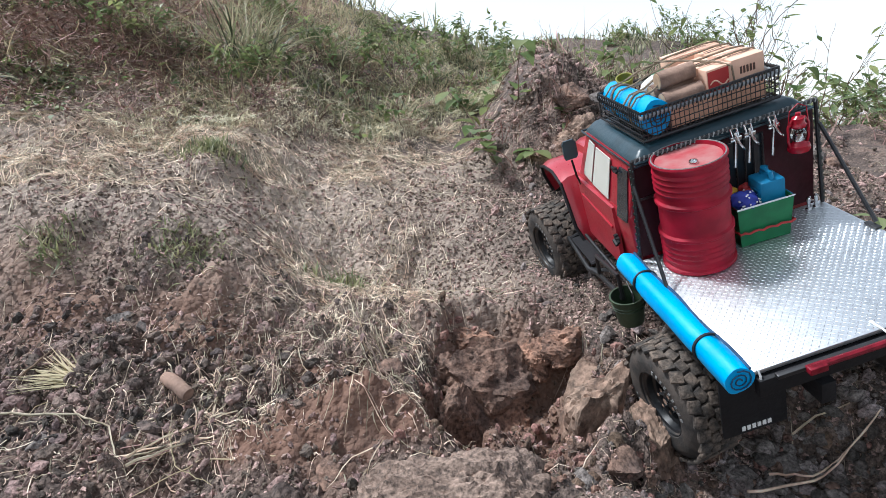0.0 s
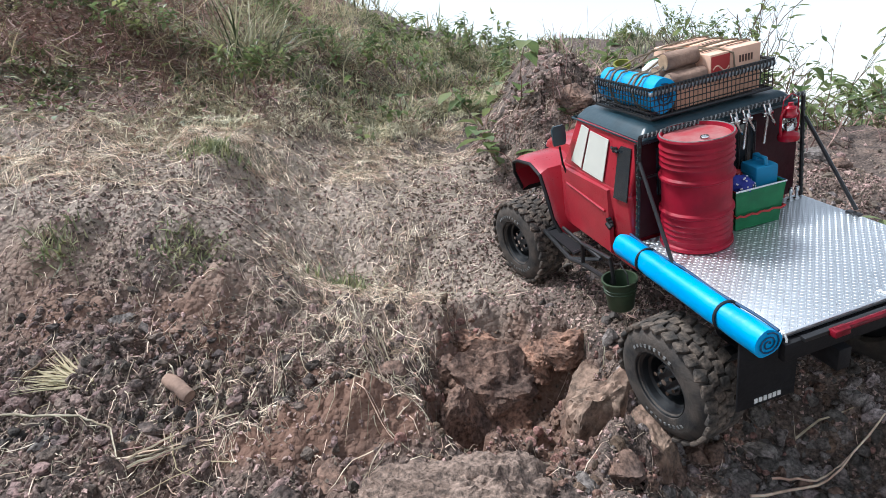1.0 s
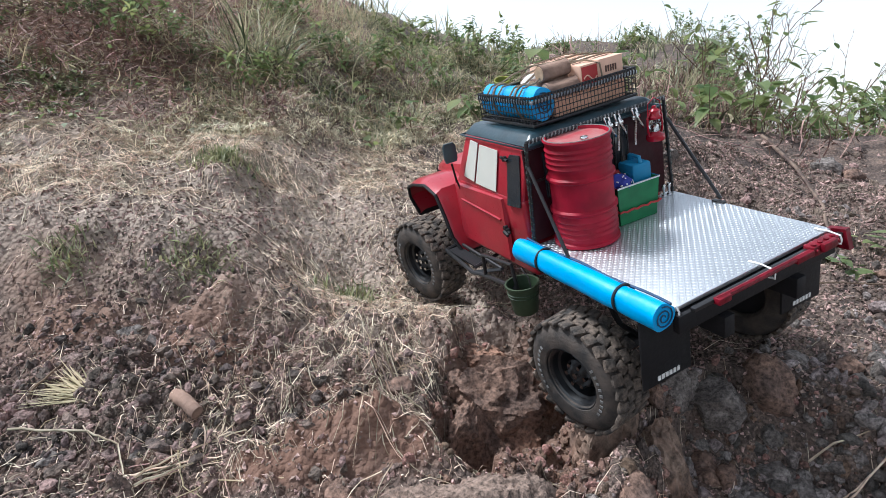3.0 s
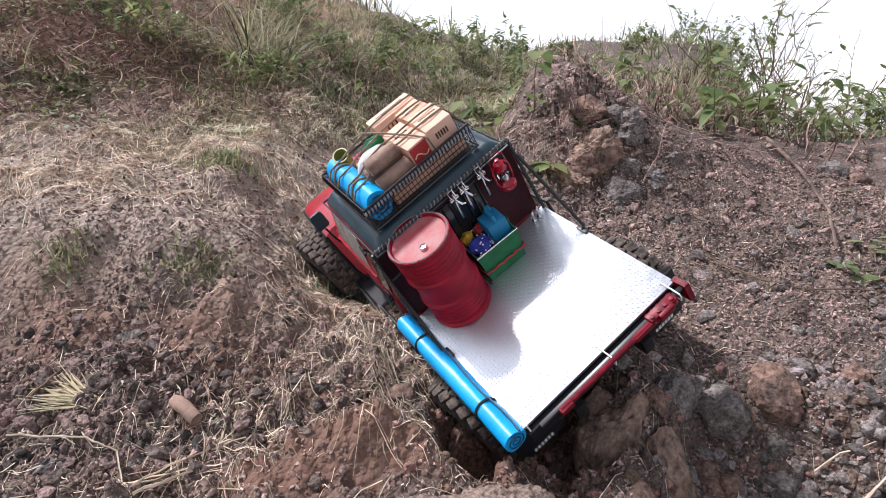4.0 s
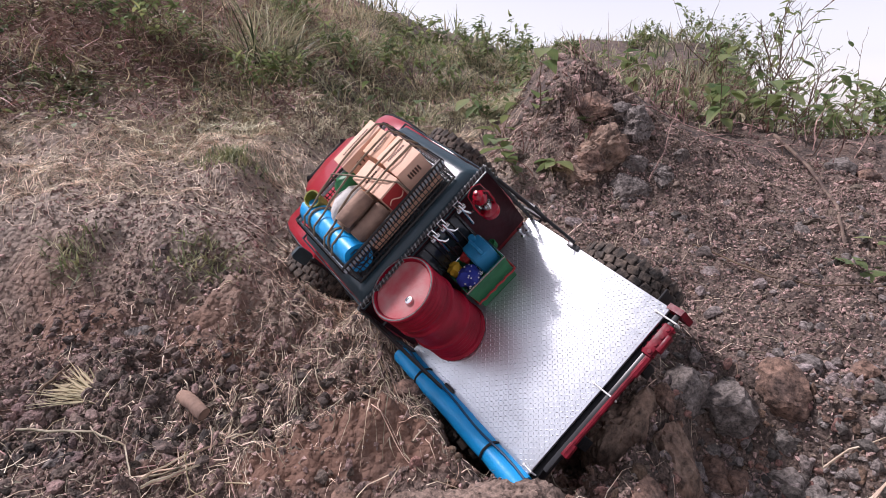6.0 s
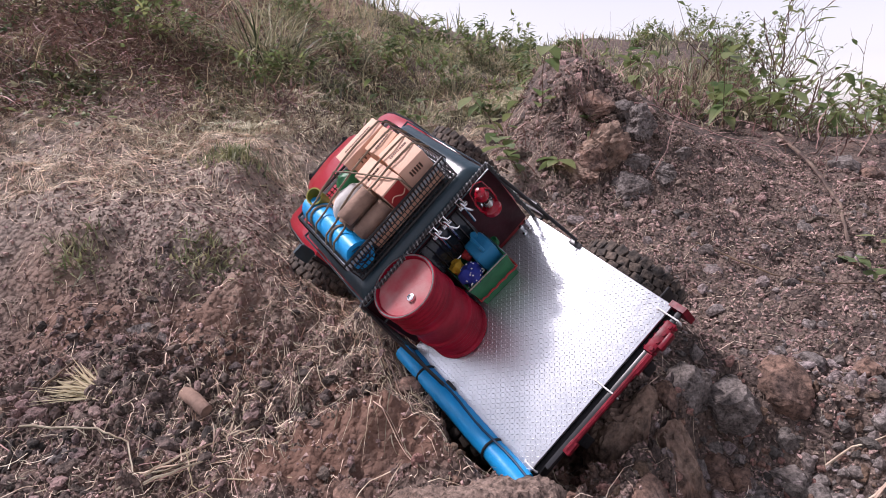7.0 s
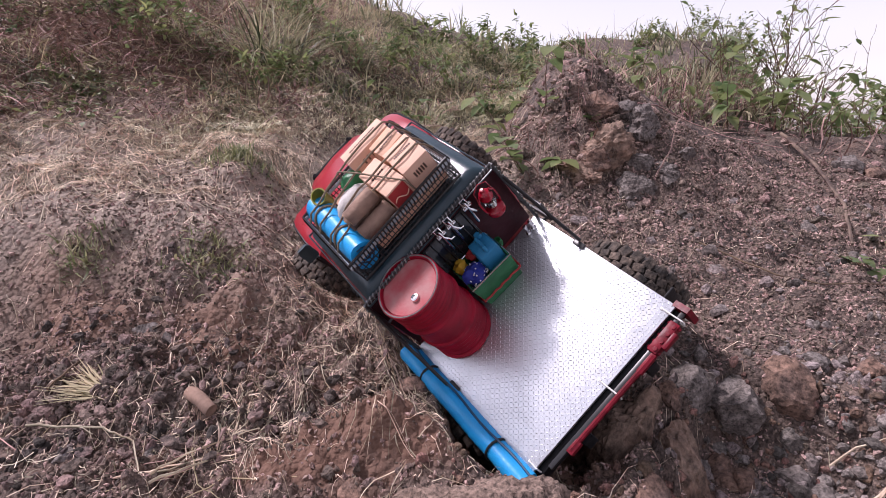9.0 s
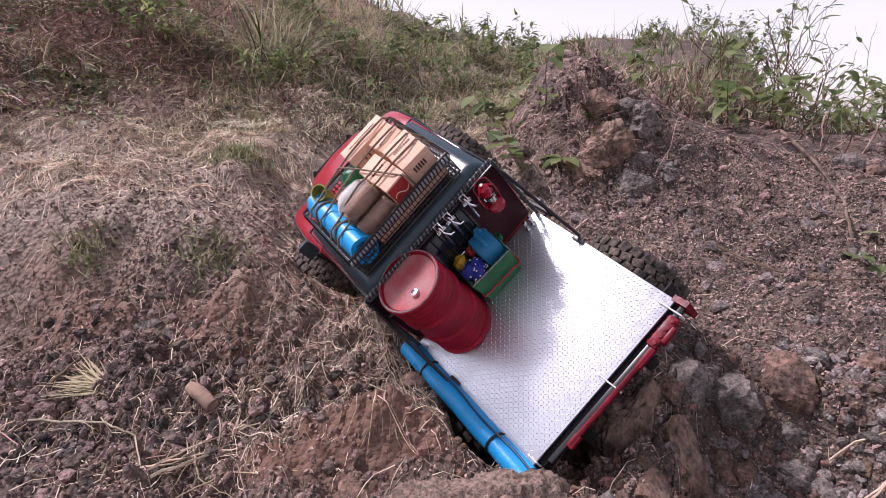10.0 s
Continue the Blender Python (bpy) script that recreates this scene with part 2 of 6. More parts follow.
CORD_BLACK = material("black_cord", (0.012, 0.012, 0.014), 0.7, vary=0.3, scale=150)
YELLOW = material("yellow_cloth", (0.62, 0.36, 0.02), 0.7, vary=0.3, scale=100, bump=0.3)
WHITE = material("white_plastic", (0.78, 0.78, 0.76), 0.5, vary=0.1, scale=80)
SKIN_BLUE = material("blue_cloth", (0.02, 0.035, 0.30), 0.7, vary=0.3, scale=90, bump=0.4)
# whitish reflection on the side glass is put into this pale base colour
PANE = material("pale_window", (0.62, 0.62, 0.56), 0.12, vary=0.12, scale=14, coat=0.4)
LID = material("dusty_red_lid", (0.36, 0.045, 0.055), 0.6, color2=(0.36, 0.150, 0.145), scale=45, bump=0.2, bump_scale=300)
# red of the cab back with its deep shade put into the colour
SHADED_RED = material("shaded_red", (0.040, 0.004, 0.009), 0.55, vary=0.4, scale=60, bump=0.15)
DARK_PANE = material("dark_window", (0.02, 0.025, 0.03), 0.1, vary=0.2, scale=30)
GLASS = bpy.data.materials.new("lantern_glass")
GLASS.use_nodes = True
GLASS.node_tree.nodes["Principled BSDF"].inputs["Transmission Weight"].default_value = 1.0
GLASS.node_tree.nodes["Principled BSDF"].inputs["Roughness"].default_value = 0.05

for worn in (JACK_RED, DRUM_RED, SHADED_RED, BLACK, CAN_BLUE, GREEN):
    worn.node_tree.nodes["Principled BSDF"].inputs["Specular IOR Level"].default_value = 0.22
# ---- mesh helpers ----
class Shape:
    """Gathers vertices and faces of one mesh."""

    def __init__(self):
        self.v, self.f = [], []

    def add(self, verts, faces):
        k = len(self.v)
        self.v += [tuple(p) for p in verts]
        self.f += [tuple(k + i for i in f) for f in faces]
        return self

    def box(self, x0, x1, y0, y1, z0, z1, bevel=0.0, m=None):
        bm = bmesh.new()
        bmesh.ops.create_cube(bm, size=1.0)
        for v in bm.verts:
            v.co = Vector(((x0 + x1) / 2 + v.co.x * (x1 - x0), (y0 + y1) / 2 + v.co.y * (y1 - y0), (z0 + z1) / 2 + v.co.z * (z1 - z0)))
        if bevel:
            bmesh.ops.bevel(bm, geom=bm.edges[:], offset=bevel, segments=2, affect="EDGES", profile=0.5)
        self.take(bm, m)
        return self

    def take(self, bm, m=None):
        bm.verts.index_update()
        self.add([(m @ v.co) if m else v.co for v in bm.verts], [[v.index for v in f.verts] for f in bm.faces])
        bm.free()

    def hull8(self, low, high, bevel=0.0):
        """A box between two four-cornered rings."""
        bm = bmesh.new()
        vs = [bm.verts.new(p) for p in (*low, *high)]
        for f in ((3, 2, 1, 0), (4, 5, 6, 7), (0, 1, 5, 4), (1, 2, 6, 5), (2, 3, 7, 6), (3, 0, 4, 7)):
            bm.faces.new([vs[i] for i in f])
        bmesh.ops.recalc_face_normals(bm, faces=bm.faces[:])
        if bevel:
            bmesh.ops.bevel(bm, geom=bm.edges[:], offset=bevel, segments=3, affect="EDGES", profile=0.5)
        self.take(bm)
        return self

    def tube(self, path, r, n=8, close=True, taper=1.0, loop=False):
        """A round bar along a path of points; r may taper to r * taper."""
        path = [Vector(p) for p in path]
        rings, ref = [], None
        for i, p in enumerate(path):
            d = (path[(i + 1) % len(path)] - path[i - 1]) if loop else (path[min(i + 1, len(path) - 1)] - path[max(i - 1, 0)])
            d = d.normalized() if d.length > 1e-9 else Vector((0, 0, 1))
            if ref is None:
                ref = d.orthogonal()
            u = (ref - d * ref.dot(d)).normalized()
            ref = u
            w = d.cross(u)
            rad = r * (1 + (taper - 1) * i / max(1, len(path) - 1))
            rings.append([p + (u * math.cos(a) + w * math.sin(a)) * rad for a in [2 * math.pi * k / n for k in range(n)]])
        faces = []
        m = len(rings)
        for i in range(m if loop else m - 1):
            j = (i + 1) % m
            for k in range(n):
                faces.append((i * n + k, i * n + (k + 1) % n, j * n + (k + 1) % n, j * n + k))
        if close and not loop:
            faces.append(tuple(range(n - 1, -1, -1)))
            faces.append(tuple((m - 1) * n + k for k in range(n)))
        return self.add([q for ring in rings for q in ring], faces)

    def lathe(self, profile, n=32, m=None):
        """Turns (radius, height) points round z; a radius of 0 closes the end."""
        verts, rows = [], []
        for r, z in profile:
            if r < 1e-7:
                rows.append([len(verts)])
                verts.append((0, 0, z))
            else:
                rows.append(list(range(len(verts), len(verts) + n)))
                verts += [(r * math.cos(2 * math.pi * k / n), r * math.sin(2 * math.pi * k / n), z) for k in range(n)]
        faces = []
        for a, b in zip(rows, rows[1:]):
            for k in range(n):
                q = (k + 1) % n
                if len(a) == 1 and len(b) == 1:
                    continue
                if len(a) == 1:
                    faces.append((a[0], b[q], b[k]))
                elif len(b) == 1:
                    faces.append((a[k], a[q], b[0]))
                else:
                    faces.append((a[k], a[q], b[q], b[k]))
        return self.add([m @ Vector(p) for p in verts] if m else verts, faces)

    def prism(self, outline, x0, x1, axis="x"):
        """An outline of (y, z) points drawn out along x."""
        n = len(outline)
        pts = [(x0, a, b) for a, b in outline] + [(x1, a, b) for a, b in outline]
        if axis == "y":
            pts = [(a, x, b) for x, a, b in pts]
        if axis == "z":
            pts = [(a, b, x) for x, a, b in pts]
        return self.add(pts, [tuple(range(n)), tuple(range(2 * n - 1, n - 1, -1))] + [(k, n + k, n + (k + 1) % n, (k + 1) % n) for k in range(n)])

    def loft(self, rings, close=True, cyclic=True):
        n = len(rings[0])
        faces = []
        for i in range(len(rings) - 1):
            for k in range(n if cyclic else n - 1):
                faces.append((i * n + k, i * n + (k + 1) % n, (i + 1) * n + (k + 1) % n, (i + 1) * n + k))
        if close and cyclic:
            faces += [tuple(range(n - 1, -1, -1)), tuple((len(rings) - 1) * n + k for k in range(n))]
        return self.add([p for r in rings for p in r], faces)

    def mesh(self, name, mat, smooth=True, angle=35):
        me = bpy.data.meshes.new(name)
        me.from_pydata([tuple(p) for p in self.v], [], self.f)
        bm = bmesh.new()
        bm.from_mesh(me)
        bmesh.ops.recalc_face_normals(bm, faces=bm.faces[:])
        for f in bm.faces:
            f.smooth = smooth
        if smooth:
            lim = radians(angle)
            for e in bm.edges:
                e.smooth = len(e.link_faces) == 2 and e.calc_face_angle(0) < lim
        bm.to_mesh(me)
        bm.free()
        me.materials.append(mat)
        return me


def part(name, shape, mat, parent=None, label="", m=None, smooth=True):
    ob = new(name, shape.mesh(name, mat, smooth) if isinstance(shape, Shape) else shape)
    if parent is not None:
        ob.parent = parent
    if m is not None:
        ob.matrix_basis = m
    if label:
        ob["label"] = label
    return ob


def big_mesh(name, verts, faces, mat, smooth=False):
    """A mesh from arrays: verts (n, 3), faces (m, 3) or (m, 4)."""
    me = bpy.data.meshes.new(name)
    verts, faces = np.ascontiguousarray(verts, np.float32), np.ascontiguousarray(faces, np.int32)
    k = faces.shape[1]
    me.vertices.add(len(verts))
    me.vertices.foreach_set("co", verts.ravel())
    me.loops.add(faces.size)
    me.loops.foreach_set("vertex_index", faces.ravel())
    me.polygons.add(len(faces))
    me.polygons.foreach_set("loop_start", np.arange(0, faces.size, k, dtype=np.int32))
    me.polygons.foreach_set("loop_total", np.full(len(faces), k, np.int32))
    me.polygons.foreach_set("use_smooth", np.full(len(faces), smooth))
    me.update(calc_edges=True)
    me.materials.append(mat)
    return me


def ride(thing, m=None):
    """Lets a thing go along with the truck at its pose m on it."""
    RIDERS.append((thing, m or Matrix.Identity(4)))
    return thing
# ---- ground ----


def step(a, b, x):
    t = np.clip((x - a) / (b - a), 0, 1)
    return t * t * (3 - 2 * t)


def hash2(i, j, s):
    h = np.sin(i * 127.1 + j * 311.7 + s * 74.7) * 43758.5453
    return h - np.floor(h)


def vnoise(x, y, s=0.0):
    i, j = np.floor(x), np.floor(y)
    u, v = x - i, y - j
    u, v = u * u * (3 - 2 * u), v * v * (3 - 2 * v)
    a = hash2(i, j, s) * (1 - u) + hash2(i + 1, j, s) * u
    b = hash2(i, j + 1, s) * (1 - u) + hash2(i + 1, j + 1, s) * u
    return (a * (1 - v) + b * v) * 2 - 1


def fbm(x, y, octaves=4, s=0.0):
    return sum(vnoise(x * 2.03**k + 17.3 * k, y * 2.03**k - 9.1 * k, s + k) * 0.5**k for k in range(octaves))


def cells(x, y, s=0.0):
    """Distance to the nearest of scattered points, 0 to about 1, and that point's own random tone."""
    i, j = np.floor(x), np.floor(y)
    best, tone = np.full(np.shape(x), 9.0), np.zeros(np.shape(x))
    for di in (-1, 0, 1):
        for dj in (-1, 0, 1):
            a, b = i + di, j + dj
            d = (a + hash2(a, b, s) - x) ** 2 + (b + hash2(a, b, s + 5) - y) ** 2
            tone = np.where(d < best, hash2(a, b, s + 9), tone)
            best = np.minimum(best, d)
    return np.sqrt(best), tone


def land0(x, y):
    a = x / np.maximum(y, 0.3)
    e = np.maximum(y - 1.25, 0)
    left = 0.25 * np.minimum(e, 1.7) - 0.05 * np.maximum(e - 1.7, 0)
    mid = 0.14 * np.minimum(e, 4.0) - 0.06 * np.maximum(e - 4.0, 0)
    right = -0.3 * np.minimum(e, 2.0) - 0.05 * np.maximum(e - 2, 0)
    wl, wr = 1 - step(-0.01, 0.18, a), step(0.40, 0.60, a)
    z = 0.03 + 0.25 * (np.clip(y, 0.0, 1.25) - 0.45) + left * wl + (1 - wl) * (mid * (1 - wr) + right * wr)
    z += 0.09 * (1 - step(-0.32, -0.12, x)) * step(0.50, 0.64, y) + 0.16 * np.clip(-0.4 - x, 0, 1.2) * step(0.5, 0.9, y)
    z += 0.5 * np.clip(y - (0.92 + 0.1 * (x + 0.6)), 0, 0.25) * (1 - step(-1.05, -0.20, x))
    side = np.where(x < 0.19, 0.085, 0.20)
    z += 0.135 * np.exp(-(((x - 0.19) / side) ** 2)) * step(0.86, 1.03, y) * (1 - step(1.3, 1.6, y))
    return z


def hole(x, y):
    """How deep the washed-out hole is, 0 to 1, with ragged edges."""
    wob = 0.020 * fbm(x * 22, y * 22, 3, 3.0)
    yy, xx = y + wob, x + 0.8 * wob
    main = step(0.420, 0.600, yy) * (1 - step(0.625, 0.690, yy)) * step(-0.035, 0.028, xx) * (1 - step(0.13, 0.19, xx))
    return np.clip(main, 0, 1)


def shelf(x, y):
    """The lower, rubble-covered floor in front of the rocky step, 0 to 1."""
    wob = 0.022 * fbm(x * 18, y * 18, 3, 13.0)
    yy, xx = y + wob, x + 0.6 * wob
    return step(0.15, 0.22, xx) * (1 - step(0.37, 0.43, xx)) * step(0.26, 0.35, yy) * (1 - step(0.535, 0.585, yy))


def land(x, y):
    """Height of the ground without its crumbs."""
    x, y = np.asarray(x, float), np.asarray(y, float)
    z = 0.27 + 1.2 * (land0(x / 1.2, y / 1.2) - 0.27)
    z = z - 0.045 * np.exp(-(((x - 0.06) / 0.15) ** 2) - ((y - 0.85) / 0.11) ** 2)
    z = z + 0.028 * np.exp(-(((x - 0.43) / 0.10) ** 2) - ((y - 0.57) / 0.12) ** 2)
    z = z - 0.042 * np.exp(-(((x + 0.15) / 0.17) ** 2) - ((y - 0.85) / 0.13) ** 2)
    z = z - 0.075 * shelf(x, y)
    z = z - 0.102 * hole(x, y) * (1 - 0.4 * shelf(x, y))
    z = z + 0.014 * np.exp(-(((x + 0.01) / 0.07) ** 2) - ((y - 0.40) / 0.05) ** 2)
    z = z + 0.10 * step(2.2, 3.4, y) * fbm(x * 0.9, y * 0.9, 3, 31.0)
    z = z + 0.030 * np.exp(-(((x + 0.085) / 0.055) ** 2) - ((y - 0.500) / 0.035) ** 2)
    z = z - 3.0 * step(9, 60, np.hypot(x, y))
    return z


PATCHES = ((-0.293, 0.650, 0.045, 0.030, 0.9), (-0.272, 0.690, 0.030, 0.025, 0.8), (-0.133, 0.555, 0.022, 0.018, 0.6), (-0.085, 0.490, 0.060, 0.030, 0.9), (-0.165, 0.455, 0.050, 0.022, 0.9),
           (-0.440, 0.641, 0.040, 0.030, 0.7), (-0.520, 0.700, 0.040, 0.040, 0.6), (-0.300, 0.760, 0.05, 0.03, 0.5), (-0.40, 0.83, 0.05, 0.03, 0.5))


def bare(x, y):
    """Patches of bare red clay that show through the crumbs, 0 to 1."""
    w = 0.35 * fbm(x * 30, y * 30, 3, 44.0)
    return np.clip(sum(a * np.exp(-(((x - u) / p) ** 2) - ((y - v) / q) ** 2) for u, v, p, q, a in PATCHES) * (1 + w), 0, 1)


def bank_edge(x):
    """The y at which the growth of the bank begins."""
    return 1.157 + np.where(x < -0.318, 0.64, 0.95) * (np.clip(x, -1.0, 0.1) + 0.318)


def crumbs(x, y):
    """Lumps and crumbs on the ground, finer and lower on the trodden path."""
    near = np.exp(-np.maximum(np.hypot(x, y - 0.6) - 0.9, 0) * 1.2)
    z = 0.016 * fbm(x * 7, y * 7, 3, 1.0) + 0.007 * fbm(x * 25, y * 25, 3, 2.0) * near
    rough = 0.35 + 0.65 * step(-0.1, 0.5, fbm(x * 4, y * 4, 2, 8.0))
    d1, t1 = cells(x * 42, y * 42, 1.0)
    d2, t2 = cells(x * 95, y * 95, 2.0)
    cloddy = 0.7 + 2.3 * np.exp(-(((x + 0.33) / 0.2) ** 2) - ((y - 0.52) / 0.13) ** 2)
    z = z + near * rough * cloddy * (0.009 * np.clip(0.75 - d1, 0, 1) * (t1 > 0.35) * t1 * 1.6 + 0.0062 * np.clip(0.8 - d2, 0, 1) * (0.3 + 1.2 * t2)) * (1 - 0.7 * bare(x, y))
    d3, t3 = cells(x * 30, y * 30, 4.0)
    z = z + bare(x, y) * (0.010 + 0.012 * (t3 - 0.5) + 0.006 * fbm(x * 60, y * 60, 3, 15.0))
    wall = np.maximum(hole(x, y), shelf(x, y))
    edge = np.clip(4 * wall * (1 - wall) + 0.8 * np.exp(-(((x - 0.07) / 0.12) ** 2) - ((y - 0.69) / 0.03) ** 2) + 0.45 * np.exp(-(((x + 0.09) / 0.06) ** 2) - ((y - 0.49) / 0.04) ** 2), 0, 1)
    edge = np.maximum(edge, 1.0 * np.exp(-(((x - 0.24) / 0.11) ** 2) - ((y - 1.20) / 0.16) ** 2))
    edge = np.maximum(edge, 0.35 * step(0.22, 0.34, x) * step(0.60, 0.70, y) * (1 - step(1.3, 1.5, y)))
    wx, wy = x + 0.006 * vnoise(x * 60, y * 60, 7.0), y + 0.006 * vnoise(x * 60, y * 60, 8.0)
    _, b1 = cells(wx * 24, wy * 24, 21.0)
    _, b2 = cells(wx * 52, wy * 52, 22.0)
    crag = np.exp(-(((x - 0.30) / 0.20) ** 2) - ((y - 1.17) / 0.16) ** 2)
    lx, ly = 0.86 * wx + 0.5 * wy, 0.86 * wy - 0.5 * wx
    _, b3 = cells(lx * 9, ly * 22, 23.0)
    z = z + crag * (0.040 * (b3 - 0.5) + 0.012 * (b1 - 0.5))
    return z + edge * (0.030 * (b1 - 0.5) + 0.013 * (b2 - 0.5) + 0.010 * fbm(x * 40, y * 40, 4, 6.0))


def axis_steps(lo, hi, fine, far, grow=1.10):
    """Even fine steps from lo to hi, then ever longer ones out to far."""
    mid = list(np.arange(lo, hi, fine))
    out, s, p = [], fine, hi
    while p < far[1]:
        out.append(p)
        s *= grow if s < 0.007 else 1.15
        p += s
    back, s, p = [], fine, lo
    while p > far[0]:
        s *= grow if s < 0.007 else 1.15
        p -= s
        back.append(p)
    return np.array(back[::-1] + mid + out)


def build_ground():
    xs = axis_steps(-0.20, 0.42, 0.0021, (-900, 900), 1.018)
    ys = axis_steps(0.38, 0.76, 0.0021, (-60, 1500), 1.016)
    X, Y = np.meshgrid(xs, ys)
    Z = land(X, Y) + crumbs(X, Y)
    V = np.stack([X, Y, Z], -1).reshape(-1, 3)
    w, h = len(xs), len(ys)
    k = np.arange(w * h).reshape(h, w)
    F = np.stack([k[:-1, :-1], k[:-1, 1:], k[1:, 1:], k[1:, :-1]], -1).reshape(-1, 4)
    me = big_mesh("ground", V, F, SOIL, True)
    x, y = V[:, 0], V[:, 1]
    hw = hole(x, y)
    clay = 0.75 * step(0.1, 0.6, hw) + 0.5 * np.exp(-(((x - 0.08) / 0.13) ** 2) - ((y - 0.68) / 0.05) ** 2)
    clay += 0.85 * (1 - step(-0.62, -0.36, x)) * step(0.9, 1.05, y) + 0.45 * np.exp(-(((x + 0.25) / 0.07) ** 2) - ((y - 0.62) / 0.05) ** 2)
    clay += 0.35 * np.exp(-(((x + 0.09) / 0.07) ** 2) - ((y - 0.50) / 0.05) ** 2) + 0.3 * np.exp(-(((x - 0.2) / 0.07) ** 2) - ((y - 1.2) / 0.1) ** 2)
    clay += 0.3 * np.exp(-(((x + 0.5) / 0.1) ** 2) - ((y - 0.7) / 0.1) ** 2)
    clay += 0.75 * bare(x, y) + 0.22 * (1 - step(0.62, 0.78, y)) * (1 - step(-0.1, 0.05, x))
    dust = 1.15 * step(0.60, 0.78, y) * (1 - step(1.15, 1.3, y)) * (1 - step(0.02, 0.20, x)) * step(-0.95, -0.7, x) + 0.35 * np.exp(-((x + 0.12 + 0.55 * (y - 0.72)) / 0.14) ** 2) * step(0.55, 0.65, y)
    dust += 0.04 * np.exp(-(((x + 0.09) / 0.06) ** 2) - ((y - 0.48) / 0.04) ** 2) + 0.2 * step(0.5, 0.8, hw)
    me.attributes.new("dust", "FLOAT", "POINT").data.foreach_set("value", dust.astype(np.float32))
    att = me.attributes.new("clay", "FLOAT", "POINT")
    att.data.foreach_set("value", clay.astype(np.float32))
    return tagged(new("ground", me), "crumbly grey-brown soil and red clay slope with a washed-out hole", "ground", kind="structure")


build_ground()
# ---- the toy truck ----
TRUCK = tagged(new("toy_truck"), "red radio-controlled toy truck with dark roof and silver flatbed", "toy truck")


def build_wheel():
    """Knobbly tyre on x, outer face towards -x, with its rim as a part of it."""
    r, w, n = 0.061, 0.043, 48
    turn = pose(0, 0, 0, 0, -90, 0)
    tyre = Shape()
    tyre.lathe([(0.031, -w * 0.42), (0.034, -w * 0.5), (0.046, -w * 0.54), (0.053, -w * 0.47), (r - 0.003, -w * 0.36), (r - 0.0025, 0),
                (r - 0.003, w * 0.36), (0.053, w * 0.47), (0.046, w * 0.54), (0.034, w * 0.5), (0.031, w * 0.42), (0.031, -w * 0.42)], n, turn)
    wheel = part("wheel", tyre, RUBBER, TRUCK, "black knobbly off-road tyre with dusty tread on a grey rim")
    lugs = Shape()
    for k in range(26):
        a = 2 * math.pi * k / 26
        for row, (x, da, lx, ly) in enumerate(((-0.0150, 0.0, 0.0122, 0.0116), (-0.0048, 0.5, 0.0098, 0.0122), (0.0048, 0.0, 0.0098, 0.0122), (0.0150, 0.5, 0.0122, 0.0116))):
            b = a + da * 2 * math.pi / 26
            m = pose(0, 0, 0, math.degrees(b), 0, 0) @ pose(x, 0, r - 0.0040, 0, 0, (-18, 14, -14, 18)[row] + 7 * math.sin(k * 2.4 + row))
            lugs.box(-lx / 2, lx / 2, -ly / 2, ly / 2, 0, 0.0044, 0.0013, m)
    part("tread", lugs, DUSTY, wheel)
    rim = Shape().lathe([(0.0, -0.009), (0.0155, -0.009), (0.0175, 0.001), (0.0225, 0.005), (0.0245, -0.001), (0.0255, -0.008), (0.0280, -0.010), (0.0292, -0.016), (0.032, -0.0185), (0.0325, -0.021),
                         (0.0335, -0.0195), (0.033, -0.014), (0.031, 0.015), (0.0, 0.016)], 40, pose(0, 0, 0, 0, 90, 0))
    part("rim", rim, RIM, wheel, "dark grey steel rim")
    nuts = Shape()
    for k in range(6):
        a = 2 * math.pi * k / 6
        nuts.tube([(-0.007, 0.0120 * math.cos(a), 0.0120 * math.sin(a)), (-0.0145, 0.0120 * math.cos(a), 0.0120 * math.sin(a))], 0.0024, 6)
    nuts.tube([(0, 0, 0), (-0.015, 0, 0)], 0.0035, 8)
    part("wheel_nuts", nuts, CHROME, wheel)
    marks = Shape()
    for k in list(range(9)) + list(range(20, 29)):
        a = k * 0.155
        m = pose(0, 0, 0, math.degrees(a), 0, 0) @ pose(-w * 0.545, 0, 0.0415, 0, 8, 0)
        marks.box(-0.0003, 0.0005, -0.0013, 0.0013, -0.0016, 0.0016, 0, m)
    o = part("sidewall_marks", marks, SIDEWALL, wheel, "small pale raised marks on the sidewall")
    o["kind"] = "stuff"
    return wheel


def copy_part(ob, m):
    c = copy_thing(ob, m)
    c.parent = TRUCK
    return c


